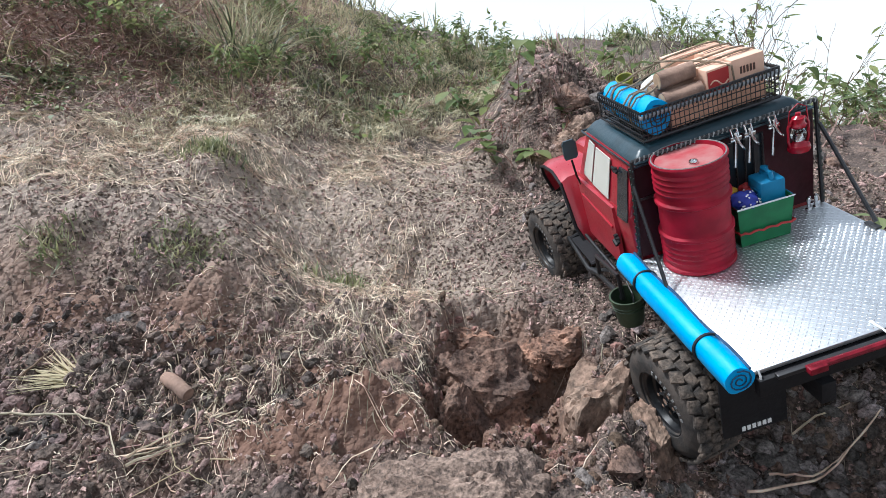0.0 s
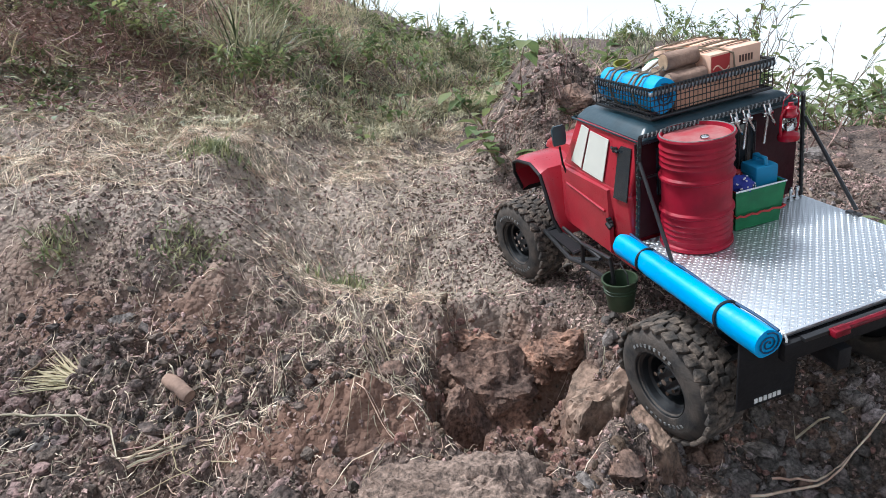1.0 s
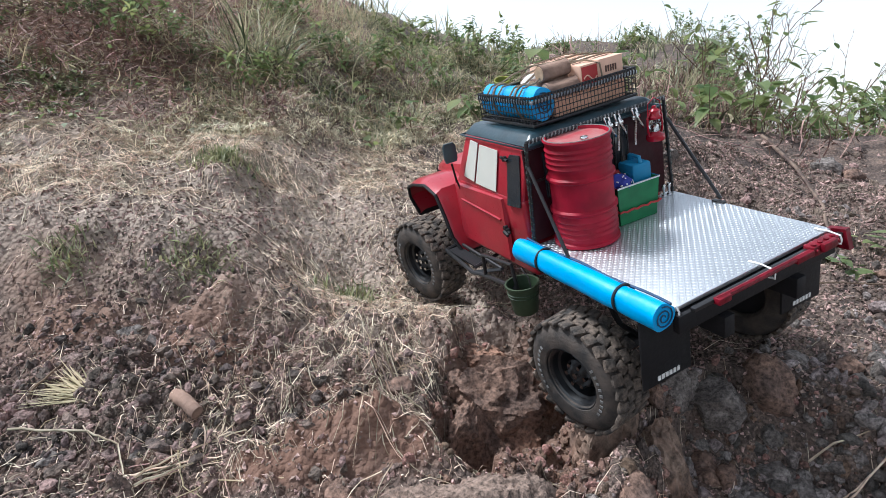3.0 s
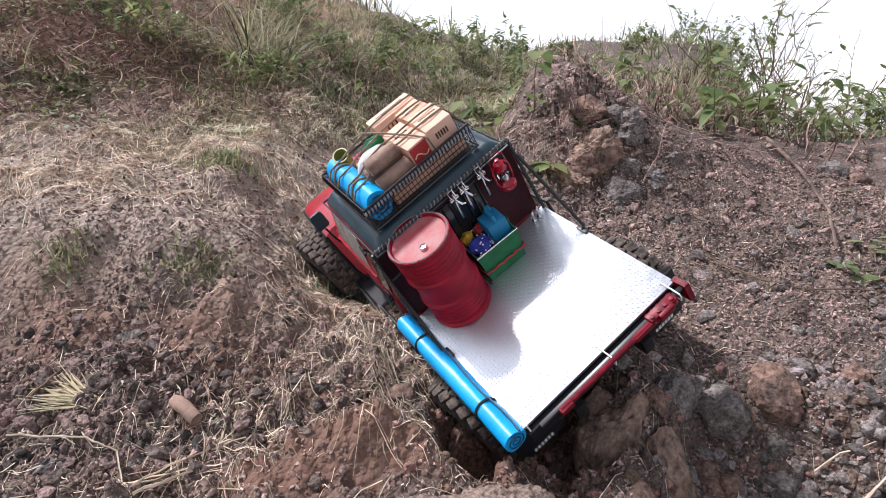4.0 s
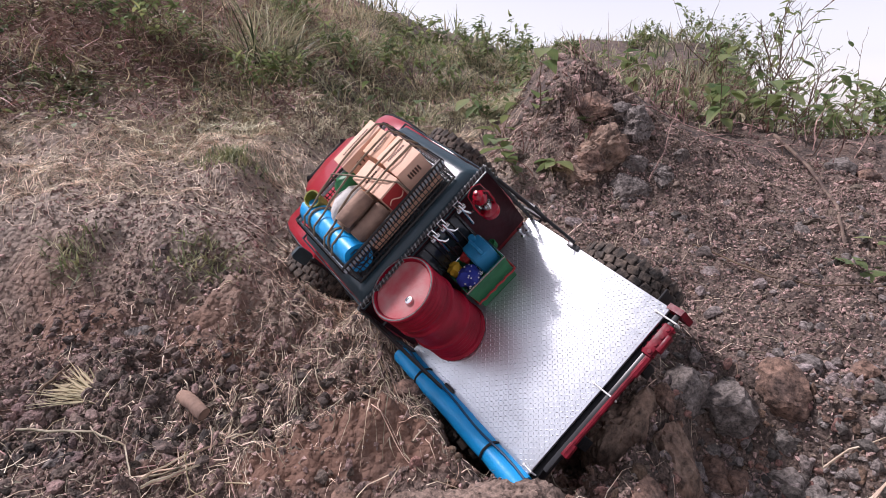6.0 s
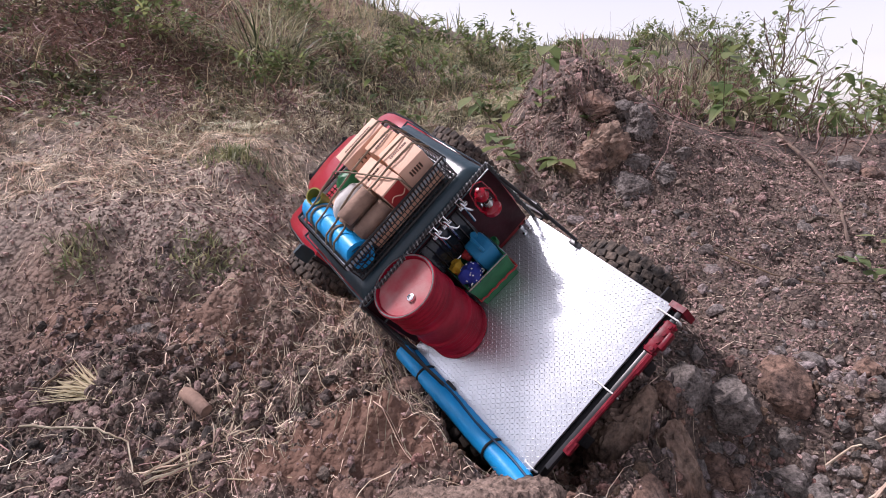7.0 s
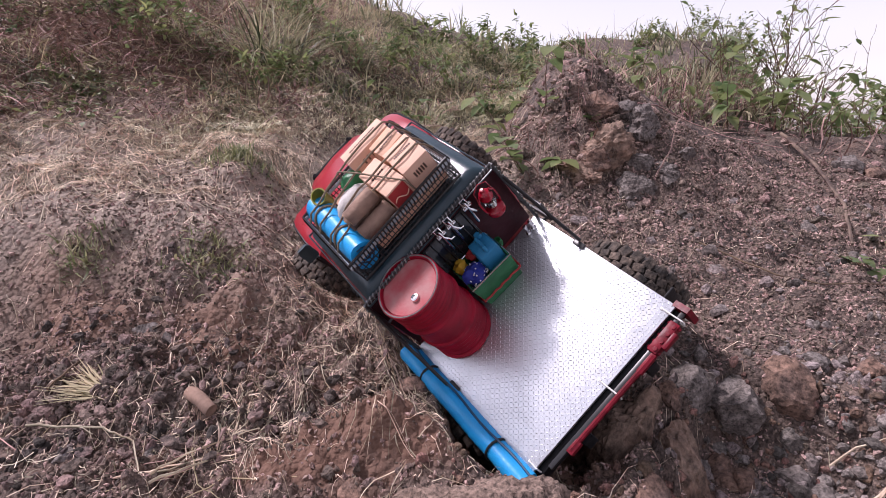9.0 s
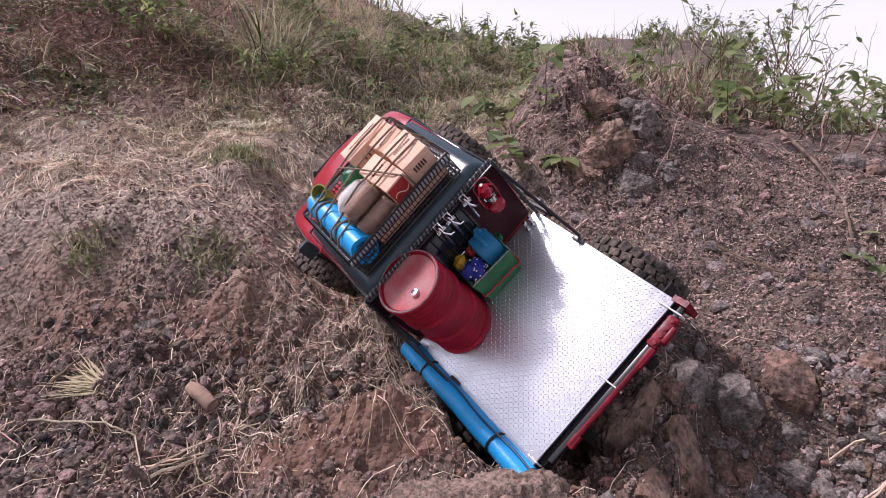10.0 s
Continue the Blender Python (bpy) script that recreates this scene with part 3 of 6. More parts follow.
def build_truck():
    # flat bed
    plate = part("bed", Shape().box(-0.10, 0.10, 0.0, 0.19, -0.004, 0.0, 0.0008), PLATE, TRUCK, "silver aluminium chequer-plate deck")
    tread = Shape()
    for i in range(55):
        for j in range(52):
            x, y = -0.0972 + i * 0.0036, 0.003 + j * 0.0036
            s = 1 if (i + j) % 2 else -1
            c, d = 0.0012 * s, 0.0012
            p, q = Vector((x - c, y - d, 0)), Vector((x + c, y + d, 0))
            nrm = Vector((-(q - p).y, (q - p).x, 0)).normalized() * 0.00058
            mid = (p + q) / 2
            top = Vector((0, 0, 0.00055))
            tread.add([p, mid + nrm, q, mid - nrm, mid + top], [(0, 3, 4), (3, 2, 4), (2, 1, 4), (1, 0, 4)])
    ob = part("tread_pattern", tread, PLATE, plate, smooth=False)
    ob["kind"] = "stuff"
    fr = Shape().box(-0.099, 0.099, 0.001, 0.189, -0.011, -0.0042, 0.001)
    for x in (-0.045, 0.045):
        fr.box(x - 0.006, x + 0.006, -0.01, 0.53, -0.045, -0.025, 0.001)
    for y in (0.02, 0.09, 0.17):
        fr.box(-0.09, 0.09, y - 0.004, y + 0.004, -0.026, -0.0105)
    part("chassis", fr, BLACK, TRUCK, "black ladder chassis under the bed")
    for y, z in ((0.10, -0.098), (0.435, -0.088)):
        ax = Shape().tube([(-0.10, y, z), (0.10, y, z)], 0.008, 10)
        ax.lathe([(0, -0.016), (0.012, -0.012), (0.017, 0), (0.012, 0.012), (0, 0.016)], 14, pose(0.012, y, z))
        axle = part("axle", ax, BLACK, TRUCK)
        for x in (-0.05, 0.05):
            part("leaf_spring", Shape().tube([(x, y + 0.06, -0.04), (x, y + 0.02, z + 0.008), (x, y - 0.02, z + 0.008), (x, y - 0.06, -0.04)], 0.0035, 6), BLACK, axle)
    back = Shape().box(-0.097, 0.097, -0.006, 0.001, -0.022, -0.0055, 0.001)
    part("rear_beam", back, BLACK, TRUCK)
    for s in (-1, 1):
        flap = part("mud_flap", Shape().box(s * 0.088 - 0.028, s * 0.088 + 0.028, 0.018, 0.0205, -0.083, -0.012, 0.0008), BLACK, TRUCK, "black rubber mud flap with a white lettered strip")
        marks = Shape()
        for k in range(6):
            marks.box(s * 0.088 - 0.012 + k * 0.0045, s * 0.088 - 0.0090 + k * 0.0045, 0.0172, 0.0182, -0.079, -0.0745)
        part("flap_marking", marks, WHITE, flap)
    # cab: lower body, upper cab, roof
    low = Shape().hull8([(-0.092, 0.200, -0.045), (0.092, 0.200, -0.045), (0.092, 0.378, -0.045), (-0.092, 0.378, -0.045)],
                        [(-0.100, 0.198, 0.050), (0.100, 0.198, 0.050), (0.098, 0.362, 0.048), (-0.098, 0.362, 0.048)], 0.005)
    body = part("cab", low, RED, TRUCK, "glossy red cab body")
    up = Shape().hull8([(-0.099, 0.199, 0.046), (0.099, 0.199, 0.046), (0.097, 0.352, 0.046), (-0.097, 0.352, 0.046)],
                       [(-0.0875, 0.192, 0.106), (0.0875, 0.192, 0.106), (0.086, 0.326, 0.106), (-0.086, 0.326, 0.106)], 0.003)
    part("upper_cab", up, RED, body)
    roof = Shape().hull8([(-0.0905, 0.187, 0.104), (0.0905, 0.187, 0.104), (0.088, 0.333, 0.104), (-0.088, 0.333, 0.104)],
                         [(-0.078, 0.197, 0.117), (0.078, 0.197, 0.117), (0.076, 0.322, 0.117), (-0.076, 0.322, 0.117)], 0.005)
    part("roof", roof, ROOF, TRUCK, "dark blue-grey roof with a rounded edge")
    rail = Shape().tube([(-0.0905, 0.187, 0.1045), (-0.0885, 0.334, 0.1045), (0.0885, 0.334, 0.1045), (0.0905, 0.187, 0.1045)], 0.0013, 6, loop=True)
    part("drip_rail", rail, ROOF, TRUCK)

    def side_x(z):
        return 0.0990 + (z - 0.046) * (0.0875 - 0.099) / 0.060

    def quad_panel(pts, thick, s):
        sh = Shape()
        ring = [(s * (side_x(z) + 0.0006), y, z) for y, z in pts]
        ring2 = [(s * (side_x(z) + 0.0006 + thick), y, z) for y, z in pts]
        return sh.loft([ring, ring2])

    for s in (-1, 1):
        door = part("door", Shape().loft([[(s * 0.0975, y, z) for y, z in ((0.236, -0.034), (0.340, -0.034), (0.352, 0.044), (0.236, 0.046))],
                                          [(s * 0.1015, y, z) for y, z in ((0.2385, -0.031), (0.338, -0.031), (0.349, 0.042), (0.2385, 0.044))]]), RED, TRUCK, "red side door with pale sliding windows")
        part("window", quad_panel(((0.251, 0.050), (0.297, 0.052), (0.288, 0.098), (0.248, 0.096)), 0.0008, s), PANE, door, "side window, pale with a reflection put into its colour")
        part("window", quad_panel(((0.301, 0.053), (0.326, 0.056), (0.309, 0.101), (0.292, 0.099)), 0.0008, s), PANE, door, "quarter light, pale with a reflection put into its colour")
        part("rear_window", quad_panel(((0.2005, 0.042), (0.226, 0.040), (0.2275, 0.090), (0.223, 0.095), (0.2045, 0.096)), 0.0008, s), DARK_PANE, TRUCK, "black cab corner window")
        trim = Shape()
        trim.tube([(s * 0.1022, 0.245, 0.018), (s * 0.1015, 0.338, 0.024)], 0.0016, 6)
        part("door_trim", trim, RED, door)
        hd = Shape().tube([(s * 0.102, 0.236, 0.007), (s * 0.107, 0.233, 0.008), (s * 0.107, 0.226, 0.005)], 0.0022, 6)
        hd.tube([(s * 0.102, 0.234, 0.012), (s * 0.106, 0.234, 0.012)], 0.0026, 8)
        part("door_handle", hd, BLACK, door, "small black door handle")
        for z in (0.090, 0.009):
            hx = side_x(max(z, 0.046)) + (0.001 if z > 0.04 else 0.003)
            hinge = Shape().tube([(s * hx, 0.231, z), (s * (hx + 0.004), 0.231, z)], 0.0030, 8)
            hinge.tube([(s * (hx + 0.002), 0.238, z + 0.001), (s * (hx + 0.003), 0.224, z - 0.001)], 0.0016, 6)
            part("hinge", hinge, BLACK, door, "small black bolted hinge")
        if s < 0:
            mir = Shape().tube([(s * 0.0985, 0.339, 0.030), (s * 0.104, 0.339, 0.050), (s * 0.106, 0.339, 0.072)], 0.0013, 6)
            mirror = part("mirror_arm", mir, BLACK, TRUCK)
            head = Shape()
            head.prism([(s * 0.106 + a, b + 0.008) for a, b in ((-0.0075, 0.066), (0.0065, 0.066), (0.0085, 0.070), (0.0085, 0.086), (0.006, 0.090), (-0.006, 0.090), (-0.0085, 0.086), (-0.0085, 0.070))], 0.3365, 0.3400, "y")
            part("mirror", head, ROOF, mirror, "grey rectangular wing mirror")
        # wing and its lip
        arch = [(0.5131, -0.034), (0.5167, -0.006), (0.5059, 0.013), (0.4814, 0.022), (0.4316, 0.03), (0.4, 0.022), (0.3846, -0.004), (0.3737, -0.034), (0.3592, -0.056)]
        outer = []
        for k, (y, z) in enumerate(arch):
            xo = (0.096, 0.104, 0.107, 0.109, 0.110, 0.110, 0.110, 0.109, 0.103)[k]
            outer.append([(s * 0.055, y, z + 0.004), (s * (xo - 0.01), y, z + 0.004), (s * xo, y, z - 0.001), (s * xo, y, z - 0.005), (s * (xo - 0.01), y, z - 0.001), (s * 0.055, y, z - 0.001)])
        wing = part("wing", Shape().loft(outer), RED, TRUCK, "red front wing")
        lip = Shape().tube([(s * (xo + 0.001), y, z - 0.003) for (y, z), xo in zip(arch, (0.096, 0.104, 0.107, 0.109, 0.110, 0.110, 0.110, 0.109, 0.103))], 0.0025, 6)
        part("wing_lip", lip, BLACK, wing, "black wing edge trim")
        inner_wall = Shape().prism([(0.365, -0.050), (0.506, -0.050), (0.506, 0.022), (0.365, 0.030)], s * 0.052, s * 0.056)
        part("inner_wing", inner_wall, BLACK, TRUCK)
        # tubular rock slider
        sl = Shape()
        sl.tube([(s * 0.100, 0.395, -0.052), (s * 0.120, 0.390, -0.054), (s * 0.124, 0.300, -0.060), (s * 0.118, 0.282, -0.060), (s * 0.118, 0.205, -0.050)], 0.0028, 8)
        sl.tube([(s * 0.101, 0.385, -0.048), (s * 0.101, 0.265, -0.052), (s * 0.124, 0.300, -0.060)], 0.0024, 8)
        sl.tube([(s * 0.118, 0.278, -0.060), (s * 0.118, 0.276, -0.030), (s * 0.118, 0.210, -0.022), (s * 0.118, 0.205, -0.050)], 0.0024, 8)
        for y in (0.38, 0.30, 0.215):
            sl.tube([(s * 0.06, y, -0.045), (s * 0.120, y, -0.054)], 0.0024, 6)
        part("side_step", sl, WIRE, TRUCK, "black tubular side step")
        tread_plate = Shape().box(min(s * 0.102, s * 0.119), max(s * 0.102, s * 0.119), 0.30, 0.385, -0.0555, -0.0535)
        part("step_plate", tread_plate, BLACK, TRUCK)
        # cab guard stays
        st = Shape()
        st.tube([(s * 0.099, 0.186, 0.0), (s * 0.092, 0.186, 0.112)], 0.0020, 8)
        st.tube([(s * 0.0945, 0.184, 0.088), (s * 0.102, 0.121, 0.003)], 0.0019, 8)
        st.box(s * 0.0985 - 0.003, s * 0.0985 + 0.003, 0.113, 0.128, 0.0, 0.002, 0.0008)
        part("stay", st, WIRE, TRUCK, "black diagonal cab guard stay")
        net = Shape()
        for k in range(14):
            z = 0.004 + k * 0.0076
            gx = s * (0.0995 - 0.0625 * z)
            net.tube([(gx, 0.1835, z), (gx - s * 0.001, 0.190, z + 0.002)], 0.0010, 5)
            net.tube([(gx + s * 0.0014, 0.186, z - 0.0012), (gx + s * 0.0014, 0.186, z + 0.0016)], 0.0012, 5)
        part("lacing", net, LACE, TRUCK, "dark green cord lacing on the guard post")
    guard = Shape()
    guard.tube([(-0.092, 0.186, 0.112), (0.092, 0.186, 0.112)], 0.0020, 8)
    guard.tube([(-0.095, 0.186, 0.070), (-0.03, 0.186, 0.070)], 0.0016, 6)
    rail = part("guard_rail", guard, WIRE, TRUCK)
    lace = Shape()
    for k in range(40):
        x = -0.090 + 0.180 * k / 39
        lace.tube([(x, 0.1842, 0.1102), (x + 0.0018, 0.1850, 0.1144), (x + 0.0026, 0.1880, 0.1128)], 0.0009, 5)
    part("lacing", lace, CORD_GREY, rail, "grey cord lacing along the rail")
    for x in (0.078, 0.086):
        part("eye_bolt", Shape().lathe([(0, 0.016), (0.0022, 0.015), (0.0028, 0.012), (0.0016, 0.009), (0.0016, 0.003), (0.0030, 0.002), (0.0030, 0.0), (0, 0)], 12, pose(x, 0.178, 0.0006)), CHROME, TRUCK, "small bright bolt on the deck")
    back_pane = Shape().box(-0.072, 0.042, 0.1895, 0.1965, 0.046, 0.096, 0.001)
    # dark sheet over the red back wall; the recess's shade is in its colour
    part("back_panel", Shape().box(-0.094, 0.094, 0.1915, 0.1945, 0.002, 0.104, 0.001), SHADED_RED, TRUCK, "dark maroon sheet on the cab back, deep shade in its colour")
    part("back_window", back_pane, DARK_PANE, TRUCK, "dark cab back window with a wire guard")
    bars = Shape()
    for k in range(13):
        x = -0.070 + k * 0.0091
        bars.tube([(x, 0.1885, 0.047), (x, 0.1880, 0.095)], 0.0008, 5)
    part("window_guard", bars, WIRE, TRUCK)["kind"] = "stuff"
    for x in (0.008, 0.022, 0.046):
        hook = Shape().tube([(x, 0.186, 0.108), (x, 0.180, 0.108), (x, 0.177, 0.102), (x + 0.004, 0.176, 0.094), (x + 0.008, 0.179, 0.090)], 0.0013, 6)
        hook.tube([(x - 0.003, 0.183, 0.112), (x + 0.003, 0.183, 0.112), (x + 0.003, 0.180, 0.104), (x - 0.003, 0.180, 0.104)], 0.0011, 6, loop=True)
        part("hook", hook, CHROME, TRUCK, "bright metal hook")
        tool = Shape().tube([(x + 0.001, 0.1815, 0.103), (x + 0.0005, 0.1825, 0.090), (x, 0.1840, 0.072)], 0.0013, 8, taper=1.3)
        tool.box(x - 0.0055, x + 0.006, 0.1790, 0.1830, 0.1005, 0.1050, 0.0010)
        part("hand_tool", tool, CHROME, TRUCK, "small bright hand tool hanging behind the cab")
    # bonnet, windscreen, nose
    rings = []
    for y, hw, zt, zb in ((0.352, 0.070, 0.062, -0.03), (0.377, 0.065, 0.0570, -0.03), (0.432, 0.060, 0.049, -0.03), (0.484, 0.056, 0.041, -0.03), (0.506, 0.054, 0.035, -0.03), (0.512, 0.051, 0.028, -0.03)):
        rings.append([(-hw, y, zb), (-hw, y, zt - 0.014), (-hw + 0.003, y, zt - 0.006), (-hw + 0.012, y, zt - 0.001), (0, y, zt + 0.002),
                      (hw - 0.012, y, zt - 0.001), (hw - 0.003, y, zt - 0.006), (hw, y, zt - 0.014), (hw, y, zb)])
    part("bonnet", Shape().loft(rings), RED, TRUCK, "red rounded bonnet")
    scr = Shape().loft([[(-0.080, 0.3525, 0.056), (0.080, 0.3525, 0.056), (0.076, 0.3325, 0.101), (-0.076, 0.3325, 0.101)],
                        [(-0.080, 0.3515, 0.056), (0.080, 0.3515, 0.056), (0.076, 0.3315, 0.101), (-0.076, 0.3315, 0.101)]])
    part("windscreen", scr, DARK_PANE, TRUCK)
    gr = Shape().box(-0.05, 0.05, 0.512, 0.515, -0.012, 0.024, 0.001)
    part("grille", gr, WHITE, TRUCK)
    for s in (-1, 1):
        part("headlight", Shape().lathe([(0.0, 0.004), (0.007, 0.003), (0.010, 0.0), (0.010, -0.003)], 20, pose(s * 0.038, 0.516, 0.008, -90, 0, 0)), CHROME, TRUCK)
    bump = Shape().box(-0.090, 0.090, 0.531, 0.543, -0.050, -0.030, 0.002)
    for x in (-0.04, 0.04):
        bump.box(x - 0.005, x + 0.005, 0.50, 0.533, -0.046, -0.034)
        bump.tube([(x, 0.538, -0.03), (x, 0.535, 0.016), (x * 0.9, 0.528, 0.024)], 0.003, 8)
    bump.tube([(-0.04, 0.535, 0.016), (0.04, 0.535, 0.016)], 0.003, 8)
    part("bumper", bump, BLACK, TRUCK, "black steel front bumper")
    # roof basket
    bk = Shape()
    x0, x1, y0, y1, zb, zt = -0.072, 0.065, 0.198, 0.303, 0.122, 0.1505
    for z in (zb, zt):
        bk.tube([(x0, y0, z), (x1, y0, z), (x1, y1, z), (x0, y1, z)], 0.0016, 6, loop=True)
    basket = part("roof_basket", bk, WIRE, TRUCK, "black wire roof basket with cord-bound rail")
    rod = Shape().tube([(x0, y0 - 0.001, zt - 0.0042), (x1, y0 - 0.001, zt - 0.0042), (x1, y1, zt - 0.0042), (x0, y1, zt - 0.0042)], 0.0021, 8, loop=True)
    part("upper_rail", rod, RAIL, basket, "pale grey rod below the basket rim")
    mesh_wire = Shape()
    for k in range(30):
        x = x0 + (x1 - x0) * k / 29
        mesh_wire.tube([(x, y0, zt), (x, y0, zb), (x, y1, zb), (x, y1, zt)], 0.0006, 4)
    for k in range(20):
        y = y0 + (y1 - y0) * k / 19
        mesh_wire.tube([(x0, y, zt), (x0, y, zb), (x1, y, zb), (x1, y, zt)], 0.0006, 4)
    for z in (0.128, 0.134, 0.140):
        mesh_wire.tube([(x0, y0, z), (x1, y0, z), (x1, y1, z), (x0, y1, z)], 0.0006, 4, loop=True)
    part("wire_mesh", mesh_wire, WIRE, basket)
    wrap = Shape()
    for k in range(34):
        x = x0 + (x1 - x0) * (k + 0.3) / 34
        wrap.tube([(x, y0 - 0.0032, zt - 0.0064), (x + 0.0008, y0 - 0.0034, zt - 0.0030), (x + 0.0014, y0 - 0.0016, zt + 0.0014)], 0.0008, 5)
    for k in range(22):
        y = y0 + (y1 - y0) * (k + 0.3) / 22
        for x in (x0, x1):
            wrap.tube([(x + (0.0022 if x > 0 else -0.0022), y, zt - 0.0064), (x + (0.0022 if x > 0 else -0.0022), y + 0.0006, zt - 0.0030), (x, y + 0.0012, zt + 0.0016)], 0.0008, 5)
    part("rail_binding", wrap, CORD_BLACK, basket, "black cord binding on the basket rail")
    for x in (-0.055, 0.052):
        for y in (0.215, 0.29):
            part("basket_foot", Shape().tube([(x, y, 0.115), (x, y, zb)], 0.003, 8), BLACK, basket)


build_truck()
WHEEL_FL = build_wheel()
WHEEL_RL = copy_part(WHEEL_FL, pose(0, 0, 0))
WHEEL_FR = copy_part(WHEEL_FL, pose(0, 0, 0))
WHEEL_RR = copy_part(WHEEL_FL, pose(0, 0, 0))
ride(TRUCK)
# ---- what the truck carries ----
def build_drum():
    prof = [(0.0, 0.1175), (0.0355, 0.1175), (0.0362, 0.1195), (0.0372, 0.1212), (0.0392, 0.1212), (0.0397, 0.1192), (0.0386, 0.1172)]
    z = 0.112
    for k in range(4):
        prof += [(0.0380, z), (0.0391, z - 0.0028), (0.0380, z - 0.0056)]
        z -= 0.0060
    prof += [(0.0379, 0.084), (0.0382, 0.081), (0.0398, 0.079), (0.0398, 0.0765), (0.0382, 0.0745), (0.0379, 0.070), (0.0379, 0.047), (0.0382, 0.044), (0.0398, 0.042), (0.0398, 0.0395), (0.0382, 0.0375)]
    z = 0.034
    for k in range(4):
        prof += [(0.0380, z), (0.0391, z - 0.0028), (0.0380, z - 0.0056)]
        z -= 0.0060
    prof += [(0.0380, 0.006), (0.0395, 0.0045), (0.0397, 0.0012), (0.0385, 0.0006), (0.0, 0.0006)]
    drum = part("oil_drum", Shape().lathe([((0.0382 + (r - 0.0382) * (1.6 if r > 0.037 else 1)) * 0.84 if r else 0, h) for r, h in prof], 64), DRUM_RED)
    cap = Shape().lathe([(0.0, 0.1205), (0.002, 0.1205), (0.0022, 0.1215), (0.0036, 0.1212), (0.0042, 0.1198), (0.0042, 0.1172)], 16, pose(-0.006, -0.015, 0))
    part("lid", Shape().lathe([(0.0, 0.1180), (0.0292, 0.1180), (0.0296, 0.1174)], 48), LID, drum, "dusty faded drum lid")
    rim = Shape()
    rim.tube([(0.0322 * math.cos(2 * math.pi * i / 48), 0.0322 * math.sin(2 * math.pi * i / 48), 0.1212) for i in range(48)], 0.0008, 6, loop=True)
    part("worn_rim", rim, SIDEWALL, drum, "rim worn to grey metal")
    part("bung", cap, CHROME, drum, "bright metal bung cap")
    for o in (drum, *drum.children):
        o.data.transform(Matrix.Diagonal((1, 1, 0.925, 1)))
    return ride(tagged(drum, "red painted ribbed steel oil drum standing on the truck bed", "oil drum"), pose(-0.0492, 0.1610, 0.0006, 0, 0, 10))


